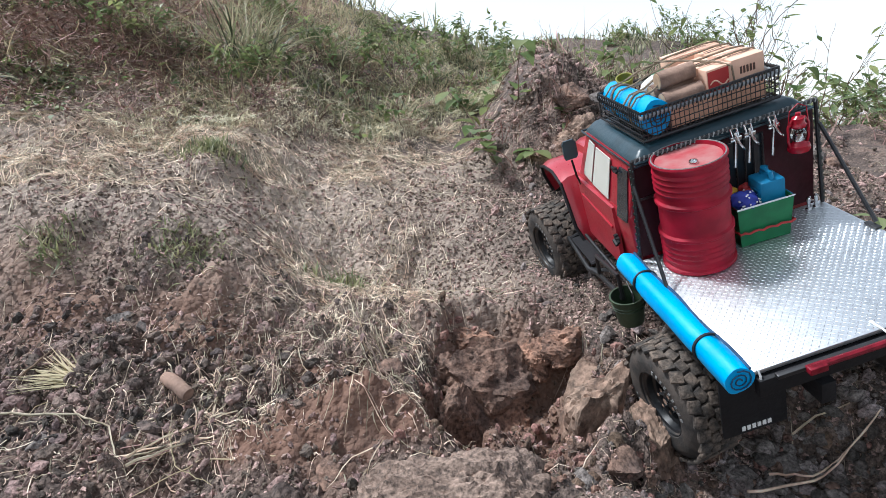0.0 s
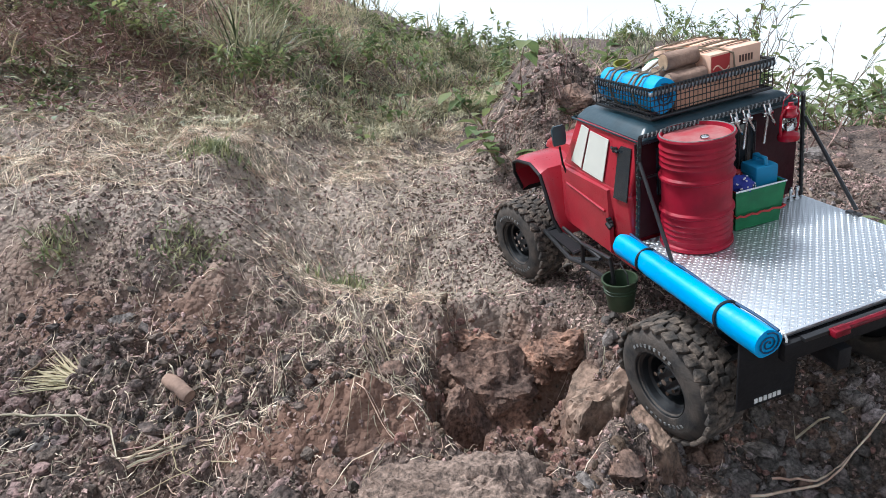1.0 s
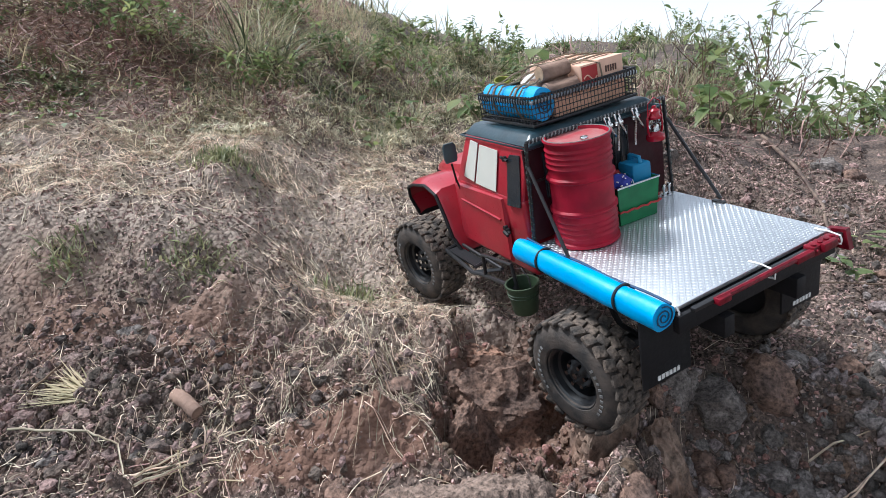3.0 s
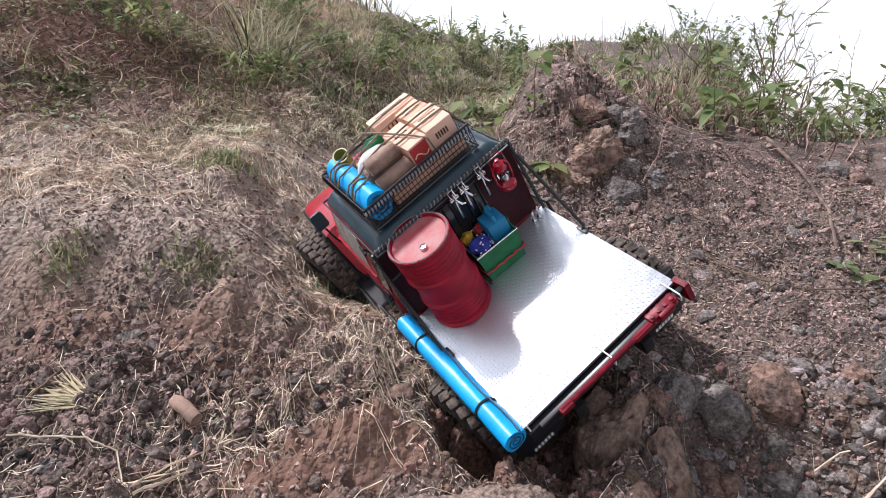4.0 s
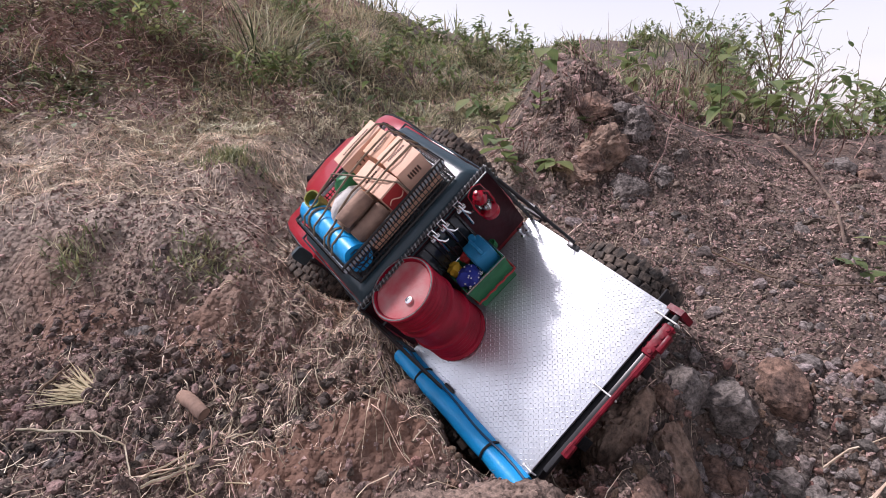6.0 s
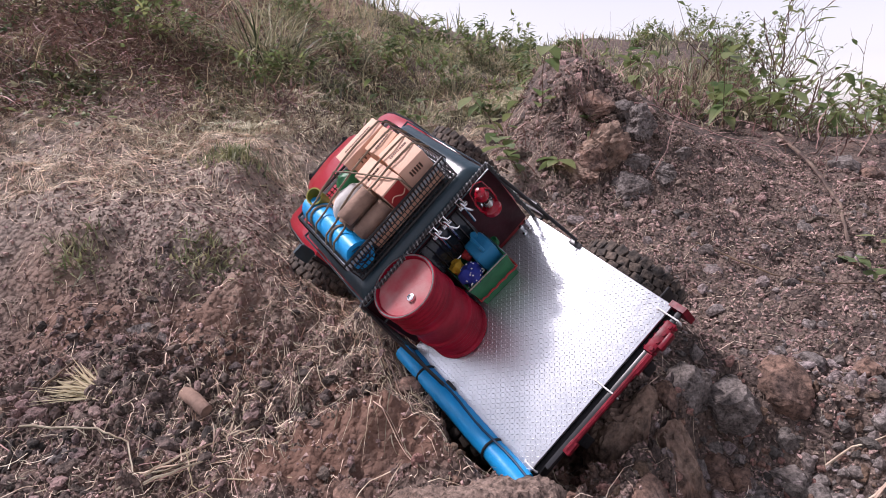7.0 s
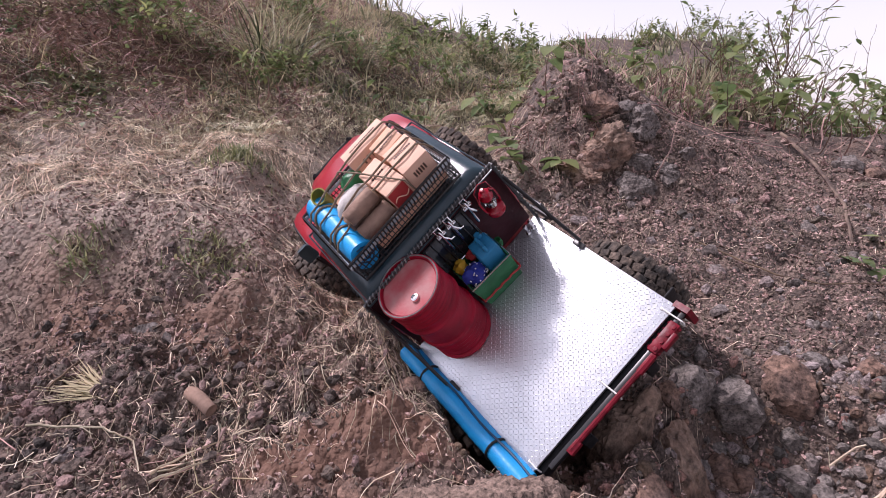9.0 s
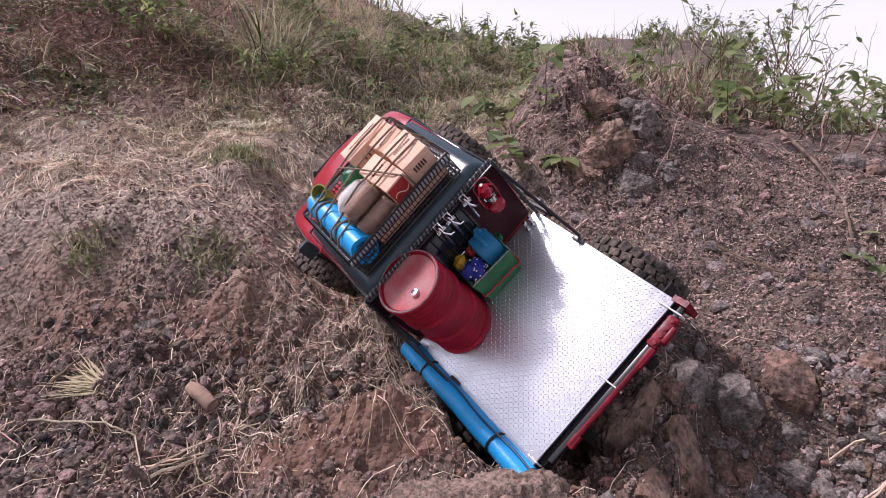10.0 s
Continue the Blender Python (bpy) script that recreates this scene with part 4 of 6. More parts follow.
def build_crate():
    x, y, h, t = 0.027, 0.0205, 0.043, 0.0018
    rings = []
    for sx, sy, z in ((x - 0.003, y - 0.003, 0), (x, y, h), (x - t, y - t, h), (x - 0.003 - t, y - 0.003 - t, t)):
        rings.append([(-sx, -sy, z), (sx, -sy, z), (sx, sy, z), (-sx, sy, z)])
    box = part("crate", Shape().loft(rings), GREEN)
    part("crate_rim", Shape().tube([(-x, -y, h), (x, -y, h), (x, y, h), (-x, y, h)], 0.0011, 6, loop=True), CHROME, box, "pale rim")
    cord = Shape()
    ring = [(-x + 0.001, -y - 0.0005), (x, -y - 0.0005), (x + 0.0005, y), (-x, y)]
    pts = []
    for k in range(4):
        a, b = Vector(ring[k]), Vector(ring[(k + 1) % 4])
        for q in range(12):
            p = a.lerp(b, q / 12)
            pts.append((p.x, p.y, 0.016 + 0.0011 * math.sin(q * 2.2 + k)))
    cord.tube(pts, 0.0012, 6, loop=True)
    part("crate_cord", cord, PRINT_RED, box, "red cord round the crate")
    loops = Shape()
    for k in range(4):
        c = [(x + 0.002 + 0.004 * math.cos(a), y - 0.010 + 0.004 * math.sin(a) + k * 0.001, 0.035 - 0.0035 * k) for a in [i * 0.7 for i in range(9)]]
        loops.tube(c, 0.0009, 5, loop=True)
    part("cord_coil", loops, GREEN, box, "small coil of green cord")
    ride(tagged(box, "green plastic crate with a red cord on the truck bed", "crate"), pose(0.0160, 0.1695, 0.0006, 0, 0, -4))
    can = part("jerrycan", Shape().box(-0.012, 0.012, -0.0135, 0.0135, 0, 0.046, 0.003), CAN_BLUE)
    part("can_handle", Shape().tube([(0, -0.010, 0.046), (0, -0.009, 0.052), (0, 0.006, 0.052), (0, 0.008, 0.046)], 0.0022, 8), CAN_BLUE, can)
    part("can_cap", Shape().lathe([(0, 0.0515), (0.0035, 0.051), (0.0038, 0.0455)], 14, pose(0.004, 0.0105, 0)), CAN_BLUE, can)
    rib = Shape()
    for z in (0.012, 0.024, 0.036):
        rib.box(-0.0126, 0.0126, -0.010, 0.010, z - 0.001, z + 0.001, 0.0004)
    part("can_ribs", rib, CAN_BLUE, can)
    ride(tagged(can, "bright blue plastic jerrycan in the green crate", "jerrycan"), pose(0.0290, 0.1695, 0.014, 0, 0, -6))
    for name, mat, c, size, seed, lab in (("blue_cloth", SKIN_BLUE, (0.0030, 0.1635, 0.0415), 0.0128, 3, "crumpled blue cloth with white dots in the crate"), ("yellow_cloth", YELLOW, (-0.0015, 0.182, 0.046), 0.0080, 5, "crumpled yellow cloth in the crate"), ("red_cloth", PRINT_RED, (0.0165, 0.183, 0.045), 0.0065, 8, "folded red cloth in the crate")):
        ob = part(name, lump(size, seed, 0.35, 3), mat)
        ride(tagged(ob, lab, "cloth"), pose(*c))
        if name == "blue_cloth":
            dots = Shape()
            rnd = random.Random(4)
            for k in range(46):
                d = Vector((rnd.uniform(-1, 1), rnd.uniform(-1, 1), rnd.uniform(-0.2, 1))).normalized()
                p = d * size * 1.02
                u = d.orthogonal().normalized() * 0.0011
                w = d.cross(u.normalized()) * 0.0011
                dots.add([p + u, p + w, p - u, p - w, p + d * 0.0012], [(0, 1, 4), (1, 2, 4), (2, 3, 4), (3, 0, 4)])
            o = part("white_dots", dots, WHITE, ob)
            o["kind"] = "stuff"


def lump(size, seed, rough=0.25, sub=2, squash=(1, 1, 1), facets=0):
    """An uneven lump: a ball pushed in and out by noise, cut by flat facets."""
    bm = bmesh.new()
    bmesh.ops.create_icosphere(bm, subdivisions=sub, radius=1.0)
    rnd = random.Random(seed)
    off = Vector((rnd.uniform(-50, 50), rnd.uniform(-50, 50), rnd.uniform(-50, 50)))
    cuts = [(Vector((rnd.uniform(-1, 1), rnd.uniform(-1, 1), rnd.uniform(-0.6, 1))).normalized(), rnd.uniform(0.5, 0.85)) for _ in range(facets)]
    for v in bm.verts:
        p = v.co.copy()
        for nrm, d in cuts:
            over = p.dot(nrm) - d
            if over > 0:
                p -= nrm * over * 0.9
        p *= 1 + (rough if facets < 16 or sub < 5 else 0.4 * rough) * (noise.noise(p * 1.6 + off) + 0.5 * noise.noise(p * 4 + off) + 0.35 * noise.noise(p * 9 + off) + (0.25 * noise.noise(p * 19 + off) if sub > 3 else 0))
        if sub > 4:
            p *= 1 + (0.10 if facets < 12 else 0.03) * (0.5 - noise.turbulence(p * 3.5 + off, 5, True)) + 0.03 * noise.noise(p * 42 + off)
        v.co = Vector((p.x * squash[0], p.y * squash[1], p.z * squash[2])) * size
    sh = Shape()
    sh.take(bm)
    return sh


def build_lantern():
    k = 0.76
    lamp = part("lantern", Shape().lathe([(0, -0.020), (0.0125, -0.020), (0.0135, -0.017), (0.0125, -0.012), (0.007, -0.009), (0.006, -0.007), (0.0, -0.007)], 24), LAMP_RED)
    part("lantern_top", Shape().lathe([(0.0, 0.030), (0.003, 0.0295), (0.0035, 0.026), (0.0075, 0.023), (0.0075, 0.017), (0.0095, 0.014), (0.0085, 0.011), (0.0, 0.011)], 24), LAMP_RED, lamp)
    part("globe", Shape().lathe([(0.0055, -0.0075), (0.0082, -0.002), (0.0088, 0.003), (0.0070, 0.0085), (0.0055, 0.0112)], 24), GLASS, lamp, "clear glass globe")
    part("burner", Shape().lathe([(0, 0.004), (0.0035, 0.003), (0.0045, -0.007), (0, -0.007)], 14), CHROME, lamp)
    fr = Shape()
    for s in (-1, 1):
        fr.tube([(s * 0.011, 0, -0.013), (s * 0.0135, 0, -0.004), (s * 0.0135, 0, 0.014), (s * 0.008, 0, 0.022)], 0.0016, 8)
    fr.tube([(-0.0135, 0, 0.012), (-0.011, 0, 0.034), (0, 0, 0.041), (0.011, 0, 0.034), (0.0135, 0, 0.012)], 0.0007, 6)
    part("lantern_frame", fr, LAMP_RED, lamp)
    for o in (lamp, *lamp.children):
        o.data.transform(Matrix.Scale(k, 4))
    ride(tagged(lamp, "red enamel hurricane lantern hung behind the cab", "lantern"), pose(0.066, 0.174, 0.088))


def build_tarp():
    r = 0.0118
    sh = Shape()
    rings = []
    n = 26
    for k in range(15):
        y = -0.003 + 0.200 * k / 14
        ring = []
        for i in range(n):
            a = 2 * math.pi * i / n
            rr = r * (1 + 0.05 * math.cos(3 * a + 0.4) + 0.025 * math.sin(5 * a + k * 0.35) + 0.02 * math.sin(k * 1.1 + a))
            if abs(y - 0.041) < 0.008 or abs(y - 0.153) < 0.008:
                rr *= 0.95
            ring.append((rr * math.cos(a), y, rr * math.sin(a)))
        rings.append(ring)
    sh.loft(rings)
    tarp = part("rolled_tarpaulin", sh, BLUE)
    fold = Shape()
    fold.tube([(r * 0.72 + 0.0012 * math.sin(k), -0.003 + 0.2 * k / 14, r * 0.74) for k in range(15)], 0.0012, 6)
    part("free_edge", fold, DARK_BLUE, tarp, "dark free edge of the roll")
    for y0 in (-0.0036, 0.1976):
        sp = Shape()
        sp.tube([((0.0015 + 0.0085 * k / 26) * math.cos(k * 0.55), y0, (0.0015 + 0.0085 * k / 26) * math.sin(k * 0.55)) for k in range(27)], 0.0006, 5)
        part("rolled_end", sp, DARK_BLUE, tarp)
    for y in (0.041, 0.153):
        part("strap", Shape().tube([(r * 1.02 * math.cos(a), y + 0.0015 * math.sin(a), r * 1.02 * math.sin(a)) for a in [2 * math.pi * i / 20 for i in range(20)]], 0.0013, 6, loop=True), CORD_BLACK, tarp, "black strap")
    ride(tagged(tarp, "rolled bright blue tarpaulin strapped along the truck bed", "tarpaulin"), pose(-0.1100, 0.0, -0.0010))


def build_bucket():
    b = part("bucket", Shape().lathe([(0, 0), (0.0135, 0), (0.0140, 0.001), (0.0178, 0.033), (0.0192, 0.0335), (0.0192, 0.0355), (0.0172, 0.0355), (0.0130, 0.0025), (0, 0.0025)], 32), BUCKET_GREEN)
    ribs = Shape()
    for z, r in ((0.022, 0.0167), (0.026, 0.0172)):
        ribs.lathe([(r - 0.0005, z - 0.0008), (r + 0.0006, z), (r - 0.0005, z + 0.0008)], 32)
    part("bucket_ribs", ribs, BUCKET_GREEN, b)
    part("bucket_handle", Shape().tube([(0, -0.0185, 0.033), (0.001, -0.014, 0.046), (0.002, 0.0, 0.0525), (0.001, 0.014, 0.046), (0, 0.0185, 0.033)], 0.0008, 6), WIRE, b)
    ride(tagged(b, "small dark green bucket hung below the truck's side", "bucket"), pose(-0.1165, 0.196, -0.0750))


def build_jack():
    bar = Shape().box(-0.085, 0.098, -0.0025, 0.0025, -0.0018, 0.0018, 0.0006)
    jack = part("lifting_jack", bar, WIRE)
    part("jack_handle", Shape().tube([(-0.062, -0.004, 0.0012), (0.05, -0.0045, 0.0012)], 0.0026, 8), JACK_RED, jack, "red jack handle")
    part("jack_nose", Shape().box(-0.064, -0.050, -0.008, -0.001, -0.003, 0.0030, 0.0010), JACK_RED, jack)
    mech = Shape().box(0.052, 0.086, -0.0065, 0.0035, -0.005, 0.0045, 0.001)
    for k in range(5):
        mech.tube([(0.055 + 0.007 * k, -0.0085, 0.001), (0.055 + 0.007 * k, 0.0045, 0.003)], 0.0014, 8)
    mech.box(0.030, 0.052, -0.0075, -0.0015, -0.003, 0.0030, 0.001)
    mech.box(0.060, 0.078, -0.0105, -0.006, -0.002, 0.006, 0.001)
    for k in range(4):
        mech.lathe([(0, 0), (0.0022, 0), (0.0022, 0.0016), (0, 0.0018)], 8, pose(0.056 + 0.0085 * k, -0.003, 0.0043))
    part("jack_mechanism", mech, JACK_RED, jack, "red cast jack mechanism")
    part("jack_foot", Shape().prism([(-0.009, -0.014), (0.010, -0.014), (0.012, 0.003), (-0.004, 0.005)], 0.098, 0.104), JACK_RED, jack, "red jack foot plate")
    ride(tagged(jack, "red and black lifting jack tied along the truck's rear", "jack"), pose(0.0, -0.0085, -0.0025))
    for x in (-0.094, 0.003, 0.090):
        tie = Shape().tube([(x, 0.008, 0.0008), (x, -0.002, 0.0014), (x + 0.0005, -0.013, -0.0005), (x + 0.0005, -0.0145, -0.004), (x, -0.0145, -0.0080), (x, -0.004, -0.0090)], 0.0009, 6)
        if x < -0.09:
            tie = Shape().tube([(x, 0.008, 0.0008), (x, -0.001, 0.001), (x, -0.0035, -0.003), (x, -0.003, -0.009)], 0.0009, 6)
        tie.box(x - 0.0013, x + 0.0013, 0.0072, 0.0098, 0.0002, 0.0018, 0.0004)
        ride(tagged(part("cable_tie", tie, WHITE), "white plastic cable tie round the jack and bed edge", "cable tie", "cable ties on the bed edge"))


def carton(size, m, mat, lab, face=None, marks=0, seed=0):
    sx, sy, sz = size
    box = part("carton", Shape().box(-sx / 2, sx / 2, -sy / 2, sy / 2, 0, sz, 0.0009), mat)
    if face:
        f = Shape().box(-sx / 2 + 0.001, sx / 2 - 0.004, -sy / 2 - 0.0005, -sy / 2 + 0.001, 0.002, sz - 0.002)
        part("printed_face", f, face, box, "red printed panel")
        swirl = Shape().tube([(-sx / 2 + 0.003 + (sx - 0.008) * k / 8, -sy / 2 - 0.0006, sz * (0.45 + 0.12 * math.sin(k * 0.8))) for k in range(9)], 0.0008, 5)
        part("printed_swirl", swirl, CARTON_PALE, box)
    if marks:
        rnd = random.Random(seed)
        for row in range(2):
            sh = Shape()
            x = -sx * 0.32
            while x < sx * 0.30:
                w = rnd.uniform(0.0012, 0.003)
                sh.box(x, x + w, -sy * 0.14 + row * sy * 0.2, -sy * 0.14 + row * sy * 0.2 + 0.0026, sz - 0.0004, sz + 0.0003)
                x += w + 0.0008
            part("print_marks", sh, PRINT_DARK, box)
        sh = Shape()
        for k in range(5):
            sh.box(-sx * 0.25 + k * sx * 0.1, -sx * 0.25 + k * sx * 0.1 + 0.0022, -sy / 2 - 0.0004, -sy / 2 + 0.0004, sz * 0.45, sz * 0.7)
        part("print_marks", sh, PRINT_DARK, box)
    part("tape", Shape().box(-sx / 2 - 0.0002, sx / 2 + 0.0002, -0.0018, 0.0018, sz - 0.0005, sz + 0.00025), CARTON_PALE, box)
    ride(tagged(box, lab, "carton", "cartons on the roof basket"), m)


def build_roof_load():
    red = "small tan carton with a red printed side, roped on the basket"
    tan = "small tan cardboard carton with dark print, roped on the basket"
    carton((0.110, 0.044, 0.018), pose(0.013, 0.229, 0.1295), CARTON, "flat tan carton under the load in the basket", seed=1)
    carton((0.110, 0.044, 0.018), pose(0.013, 0.276, 0.1295), CARTON, "flat tan carton under the load in the basket", seed=2)
    carton((0.029, 0.052, 0.026), pose(0.0145, 0.232, 0.148, 0, 0, 2), CARTON_PALE, red, PRINT_RED, 1, 3)
    carton((0.036, 0.042, 0.027), pose(0.050, 0.228, 0.148, 0, 0, -3), CARTON_PALE, tan, None, 1, 4)
    carton((0.034, 0.026, 0.026), pose(0.049, 0.2635, 0.148, 0, 0, 4), CARTON, red, PRINT_RED, 1, 5)
    carton((0.064, 0.021, 0.027), pose(0.034, 0.290, 0.148, 0, 0, -2), CARTON_PALE, tan, None, 1, 6)
    for k, (y, z, r, x0, x1, lab) in enumerate(((0.214, 0.1565, 0.0085, -0.046, -0.002, "brown bark-covered log in the roof basket"), (0.233, 0.1595, 0.0100, -0.048, -0.002, "brown bark-covered log in the roof basket"), (0.2235, 0.1745, 0.0085, -0.044, -0.004, "brown bark-covered log on top of the basket load"))):
        log = Shape()
        log.loft([[(x, y2, z2) for y2, z2 in [(r * (1 + 0.06 * math.sin(3 * a + k)) * math.cos(a), r * (1 + 0.05 * math.cos(4 * a + i)) * math.sin(a)) for a in [2 * math.pi * q / 16 for q in range(16)]]] for i, x in enumerate(np.linspace(x0, x1, 6))])
        ob = part("log", log, LOG)
        for x in (x0 - 0.0004, x1 + 0.0004):
            part("cut_end", Shape().lathe([(0, 0.0003), (r * 0.9, 0.0003), (r * 0.9, -0.0003), (0, -0.0003)], 16, pose(x, 0, 0, 0, 90, 0)), LOG_END, ob)
        ride(tagged(ob, lab, "log", "logs in the roof basket"), pose(0, y, z))
    sack = part("sack", lump(0.024, 11, 0.16, 3, (1.0, 0.48, 0.50)), SACK)
    ride(tagged(sack, "pale grey woven sack tied on the roof basket", "sack"), pose(-0.026, 0.2555, 0.160, 0, 0, 6))
    bag = part("green_bag", lump(0.016, 14, 0.22, 3, (1.0, 0.75, 0.62)), GREEN)
    ride(tagged(bag, "crumpled green bag on the roof basket load", "bag"), pose(-0.010, 0.281, 0.158))
    cup = part("bucket", Shape().lathe([(0, -0.012), (0.0075, -0.012), (0.0095, 0.004), (0.0104, 0.0045), (0.0104, 0.006), (0.0088, 0.006), (0.0068, -0.0105), (0, -0.0105)], 24), OLIVE)
    ride(tagged(cup, "small olive-green bucket at the basket corner", "bucket"), pose(-0.048, 0.294, 0.163, 14, -8, 0))
    lantern_pad = Shape()
    rings = []
    for k in range(9):
        y = 0.202 + 0.102 * k / 8
        rings.append([(0.0160 * (1 + 0.05 * math.sin(2 * a + k)) * math.cos(a), y, 0.0172 * (1 + 0.04 * math.cos(3 * a + k)) * math.sin(a)) for a in [2 * math.pi * q / 20 for q in range(20)]])
    lantern_pad.loft(rings)
    mat = part("sleeping_mat", lantern_pad, BLUE)
    part("rolled_end", Shape().tube([((0.002 + 0.010 * k / 24) * math.cos(k * 0.6), 0.2015, (0.002 + 0.010 * k / 24) * math.sin(k * 0.6)) for k in range(25)], 0.0007, 5), DARK_BLUE, mat)
    for y in (0.232, 0.276):
        part("strap", Shape().tube([(0.0168 * math.cos(a), y + 0.004 * math.sin(a), 0.0180 * math.sin(a)) for a in [2 * math.pi * i / 20 for i in range(20)]], 0.0015, 6, loop=True), ROPE, mat, "brown cord tie")
    ride(tagged(mat, "rolled bright blue sleeping mat tied in the roof basket", "sleeping mat"), pose(-0.0605, 0, 0.1480))
    for y, sag in ((0.222, 0), (0.2385, 0), (0.262, 0), (0.285, 0)):
        pts = [(-0.079, y, 0.158), (-0.070, y + 0.001, 0.1655), (-0.052, y + 0.002, 0.1665), (-0.036, y, 0.1745 if y < 0.24 else 0.172), (-0.012, y + 0.001, 0.1775 if y < 0.24 else 0.174),
               (0.004, y, 0.1768), (0.028, y + 0.001, 0.1772), (0.048, y - 0.001, 0.1782), (0.066, y, 0.1765), (0.073, y, 0.168), (0.078, y, 0.158)]
        ride(tagged(part("rope", Shape().tube(pts, 0.0011, 6), ROPE), "thin brown rope lashed over the roof load", "rope", "ropes over the roof load"))
    pts = [(0.030, 0.202, 0.152), (0.028, 0.2035, 0.172), (0.020, 0.215, 0.1765), (0.0, 0.26, 0.1775), (-0.012, 0.285, 0.176), (-0.014, 0.300, 0.165), (-0.014, 0.303, 0.152)]
    ride(tagged(part("rope", Shape().tube(pts, 0.0011, 6), ROPE), "thin brown rope lashed over the roof load", "rope", "ropes over the roof load"))


build_drum()
build_crate()
build_lantern()
build_tarp()
build_bucket()
build_jack()
before = len(RIDERS)
build_roof_load()
fit_load = Matrix.Diagonal((0.875, 1, 1, 1))
for k in range(before, len(RIDERS)):
    thing, m = RIDERS[k]
    for o in (thing, *thing.children):
        o.data.transform(fit_load)
    at = m.translation
    RIDERS[k] = (thing, Matrix.Translation((0.875 * at.x - 0.0015, at.y, at.z - 0.0072)) @ m.to_quaternion().to_matrix().to_4x4())
# ---- soil crumbs, stones, straw and plants ----
def surface(x, y):
    return land(x, y) + crumbs(x, y)


def stone_templates(count, seed, rough=0.28, facets=3, sub=1):
    """Small uneven crumbs of eight faces, or eighty with sharp broken facets."""
    out = []
    for k in range(count):
        rng = np.random.default_rng(seed + k)
        if sub:
            sh = lump(1.0, seed + k, rough, sub, facets=facets)
        else:
            sh = Shape().add([(1, 0, 0), (0, 1, 0), (-1, 0, 0), (0, -1, 0), (0, 0, 1), (0, 0, -1)], [(0, 1, 4), (1, 2, 4), (2, 3, 4), (3, 0, 4), (1, 0, 5), (2, 1, 5), (3, 2, 5), (0, 3, 5)])
        v = np.array(sh.v, float)
        if not sub:
            v = v + rng.normal(0, 0.28, v.shape)
        v = v * (1 + rng.normal(0, 0.13 if sub == 1 else 0.05, (len(v), 1))) * rng.uniform(0.62, 1.3, 3)
        a, b = rng.uniform(-0.6, 0.6, 2)
        v = v @ np.array([[1, 0, 0], [0, math.cos(a), -math.sin(a)], [0, math.sin(a), math.cos(a)]]) @ np.array([[math.cos(b), 0, math.sin(b)], [0, 1, 0], [-math.sin(b), 0, math.cos(b)]])
        out.append((v, np.array(sh.f)))
    return out


def scatter_stones(name, pts, sizes, mat, seed, sub_facets=3, sub=0, rough=0.28):
    """Many small stones in one mesh; pts (n, 2)."""
    rng = np.random.default_rng(seed)
    temps = stone_templates(10, seed, rough, sub_facets, sub)
    V, F, base = [], [], 0
    pick = rng.integers(0, 10, len(pts))
    for q, (tv, tf) in enumerate(temps):
        sel = np.where(pick == q)[0]
        n = len(sel)
        if not n:
            continue
        a = rng.uniform(0, 2 * np.pi, n)
        s = sizes[sel][:, None] * np.stack([rng.uniform(0.8, 1.3, n), rng.uniform(0.7, 1.1, n), rng.uniform(0.75, 1.25, n)], 1)
        p = tv[None] * s[:, None, :]
        c, d = np.cos(a)[:, None], np.sin(a)[:, None]
        x, y = p[..., 0] * c - p[..., 1] * d, p[..., 0] * d + p[..., 1] * c
        px, py = pts[sel, 0], pts[sel, 1]
        z = p[..., 2] + (surface(px, py) + s[:, 2] * 0.12)[:, None]
        V.append(np.stack([x + px[:, None], y + py[:, None], z], -1).reshape(-1, 3))
        F.append((tf[None] + (np.arange(n) * len(tv))[:, None, None] + base).reshape(-1, 3))
        base += n * len(tv)
    return new(name, big_mesh(name, np.concatenate(V), np.concatenate(F), mat, False))


def ribbons(x, y, z, heading, rise, bend, length, width, segs=4, curl=0.0, follow=False, roll=0.0):
    """Tapered blades from their roots: heading and rise of the first piece, bend downwards and curl sideways on the way."""
    n = len(x)
    P = np.zeros((n, segs + 1, 3))
    P[:, 0] = np.stack([x, y, z], 1)
    h, e = heading.copy(), rise.copy()
    W = np.zeros((n, segs + 1, 3))
    for k in range(segs + 1):
        side = np.stack([-np.sin(h), np.cos(h), np.zeros(n)], 1)
        up = np.stack([-np.cos(h) * np.sin(e), -np.sin(h) * np.sin(e), np.cos(e)], 1)
        wv = side * np.cos(roll)[:, None] + up * np.sin(roll)[:, None] if np.ndim(roll) else side
        W[:, k] = wv * (width * (1 - 0.85 * (k / segs) ** 1.5))[:, None] * 0.5
        if k < segs:
            d = np.stack([np.cos(h) * np.cos(e), np.sin(h) * np.cos(e), np.sin(e)], 1)
            P[:, k + 1] = P[:, k] + d * (length / segs)[:, None]
            if follow:
                P[:, k + 1, 2] = surface(P[:, k + 1, 0], P[:, k + 1, 1]) + np.maximum(z - surface(x, y), 0.0008) + 0.0012 * np.sin(h * 7 + k)
            h = h + curl / segs if np.ndim(curl) else h
            e = e - bend / segs
    V = np.stack([P - W, P + W], 2).reshape(n, -1, 3)
    per = 2 * (segs + 1)
    f = np.array([[2 * k, 2 * k + 1, 2 * k + 3, 2 * k + 2] for k in range(segs)])
    F = (f[None] + (np.arange(n) * per)[:, None, None]).reshape(-1, 4)
    return V.reshape(-1, 3), F


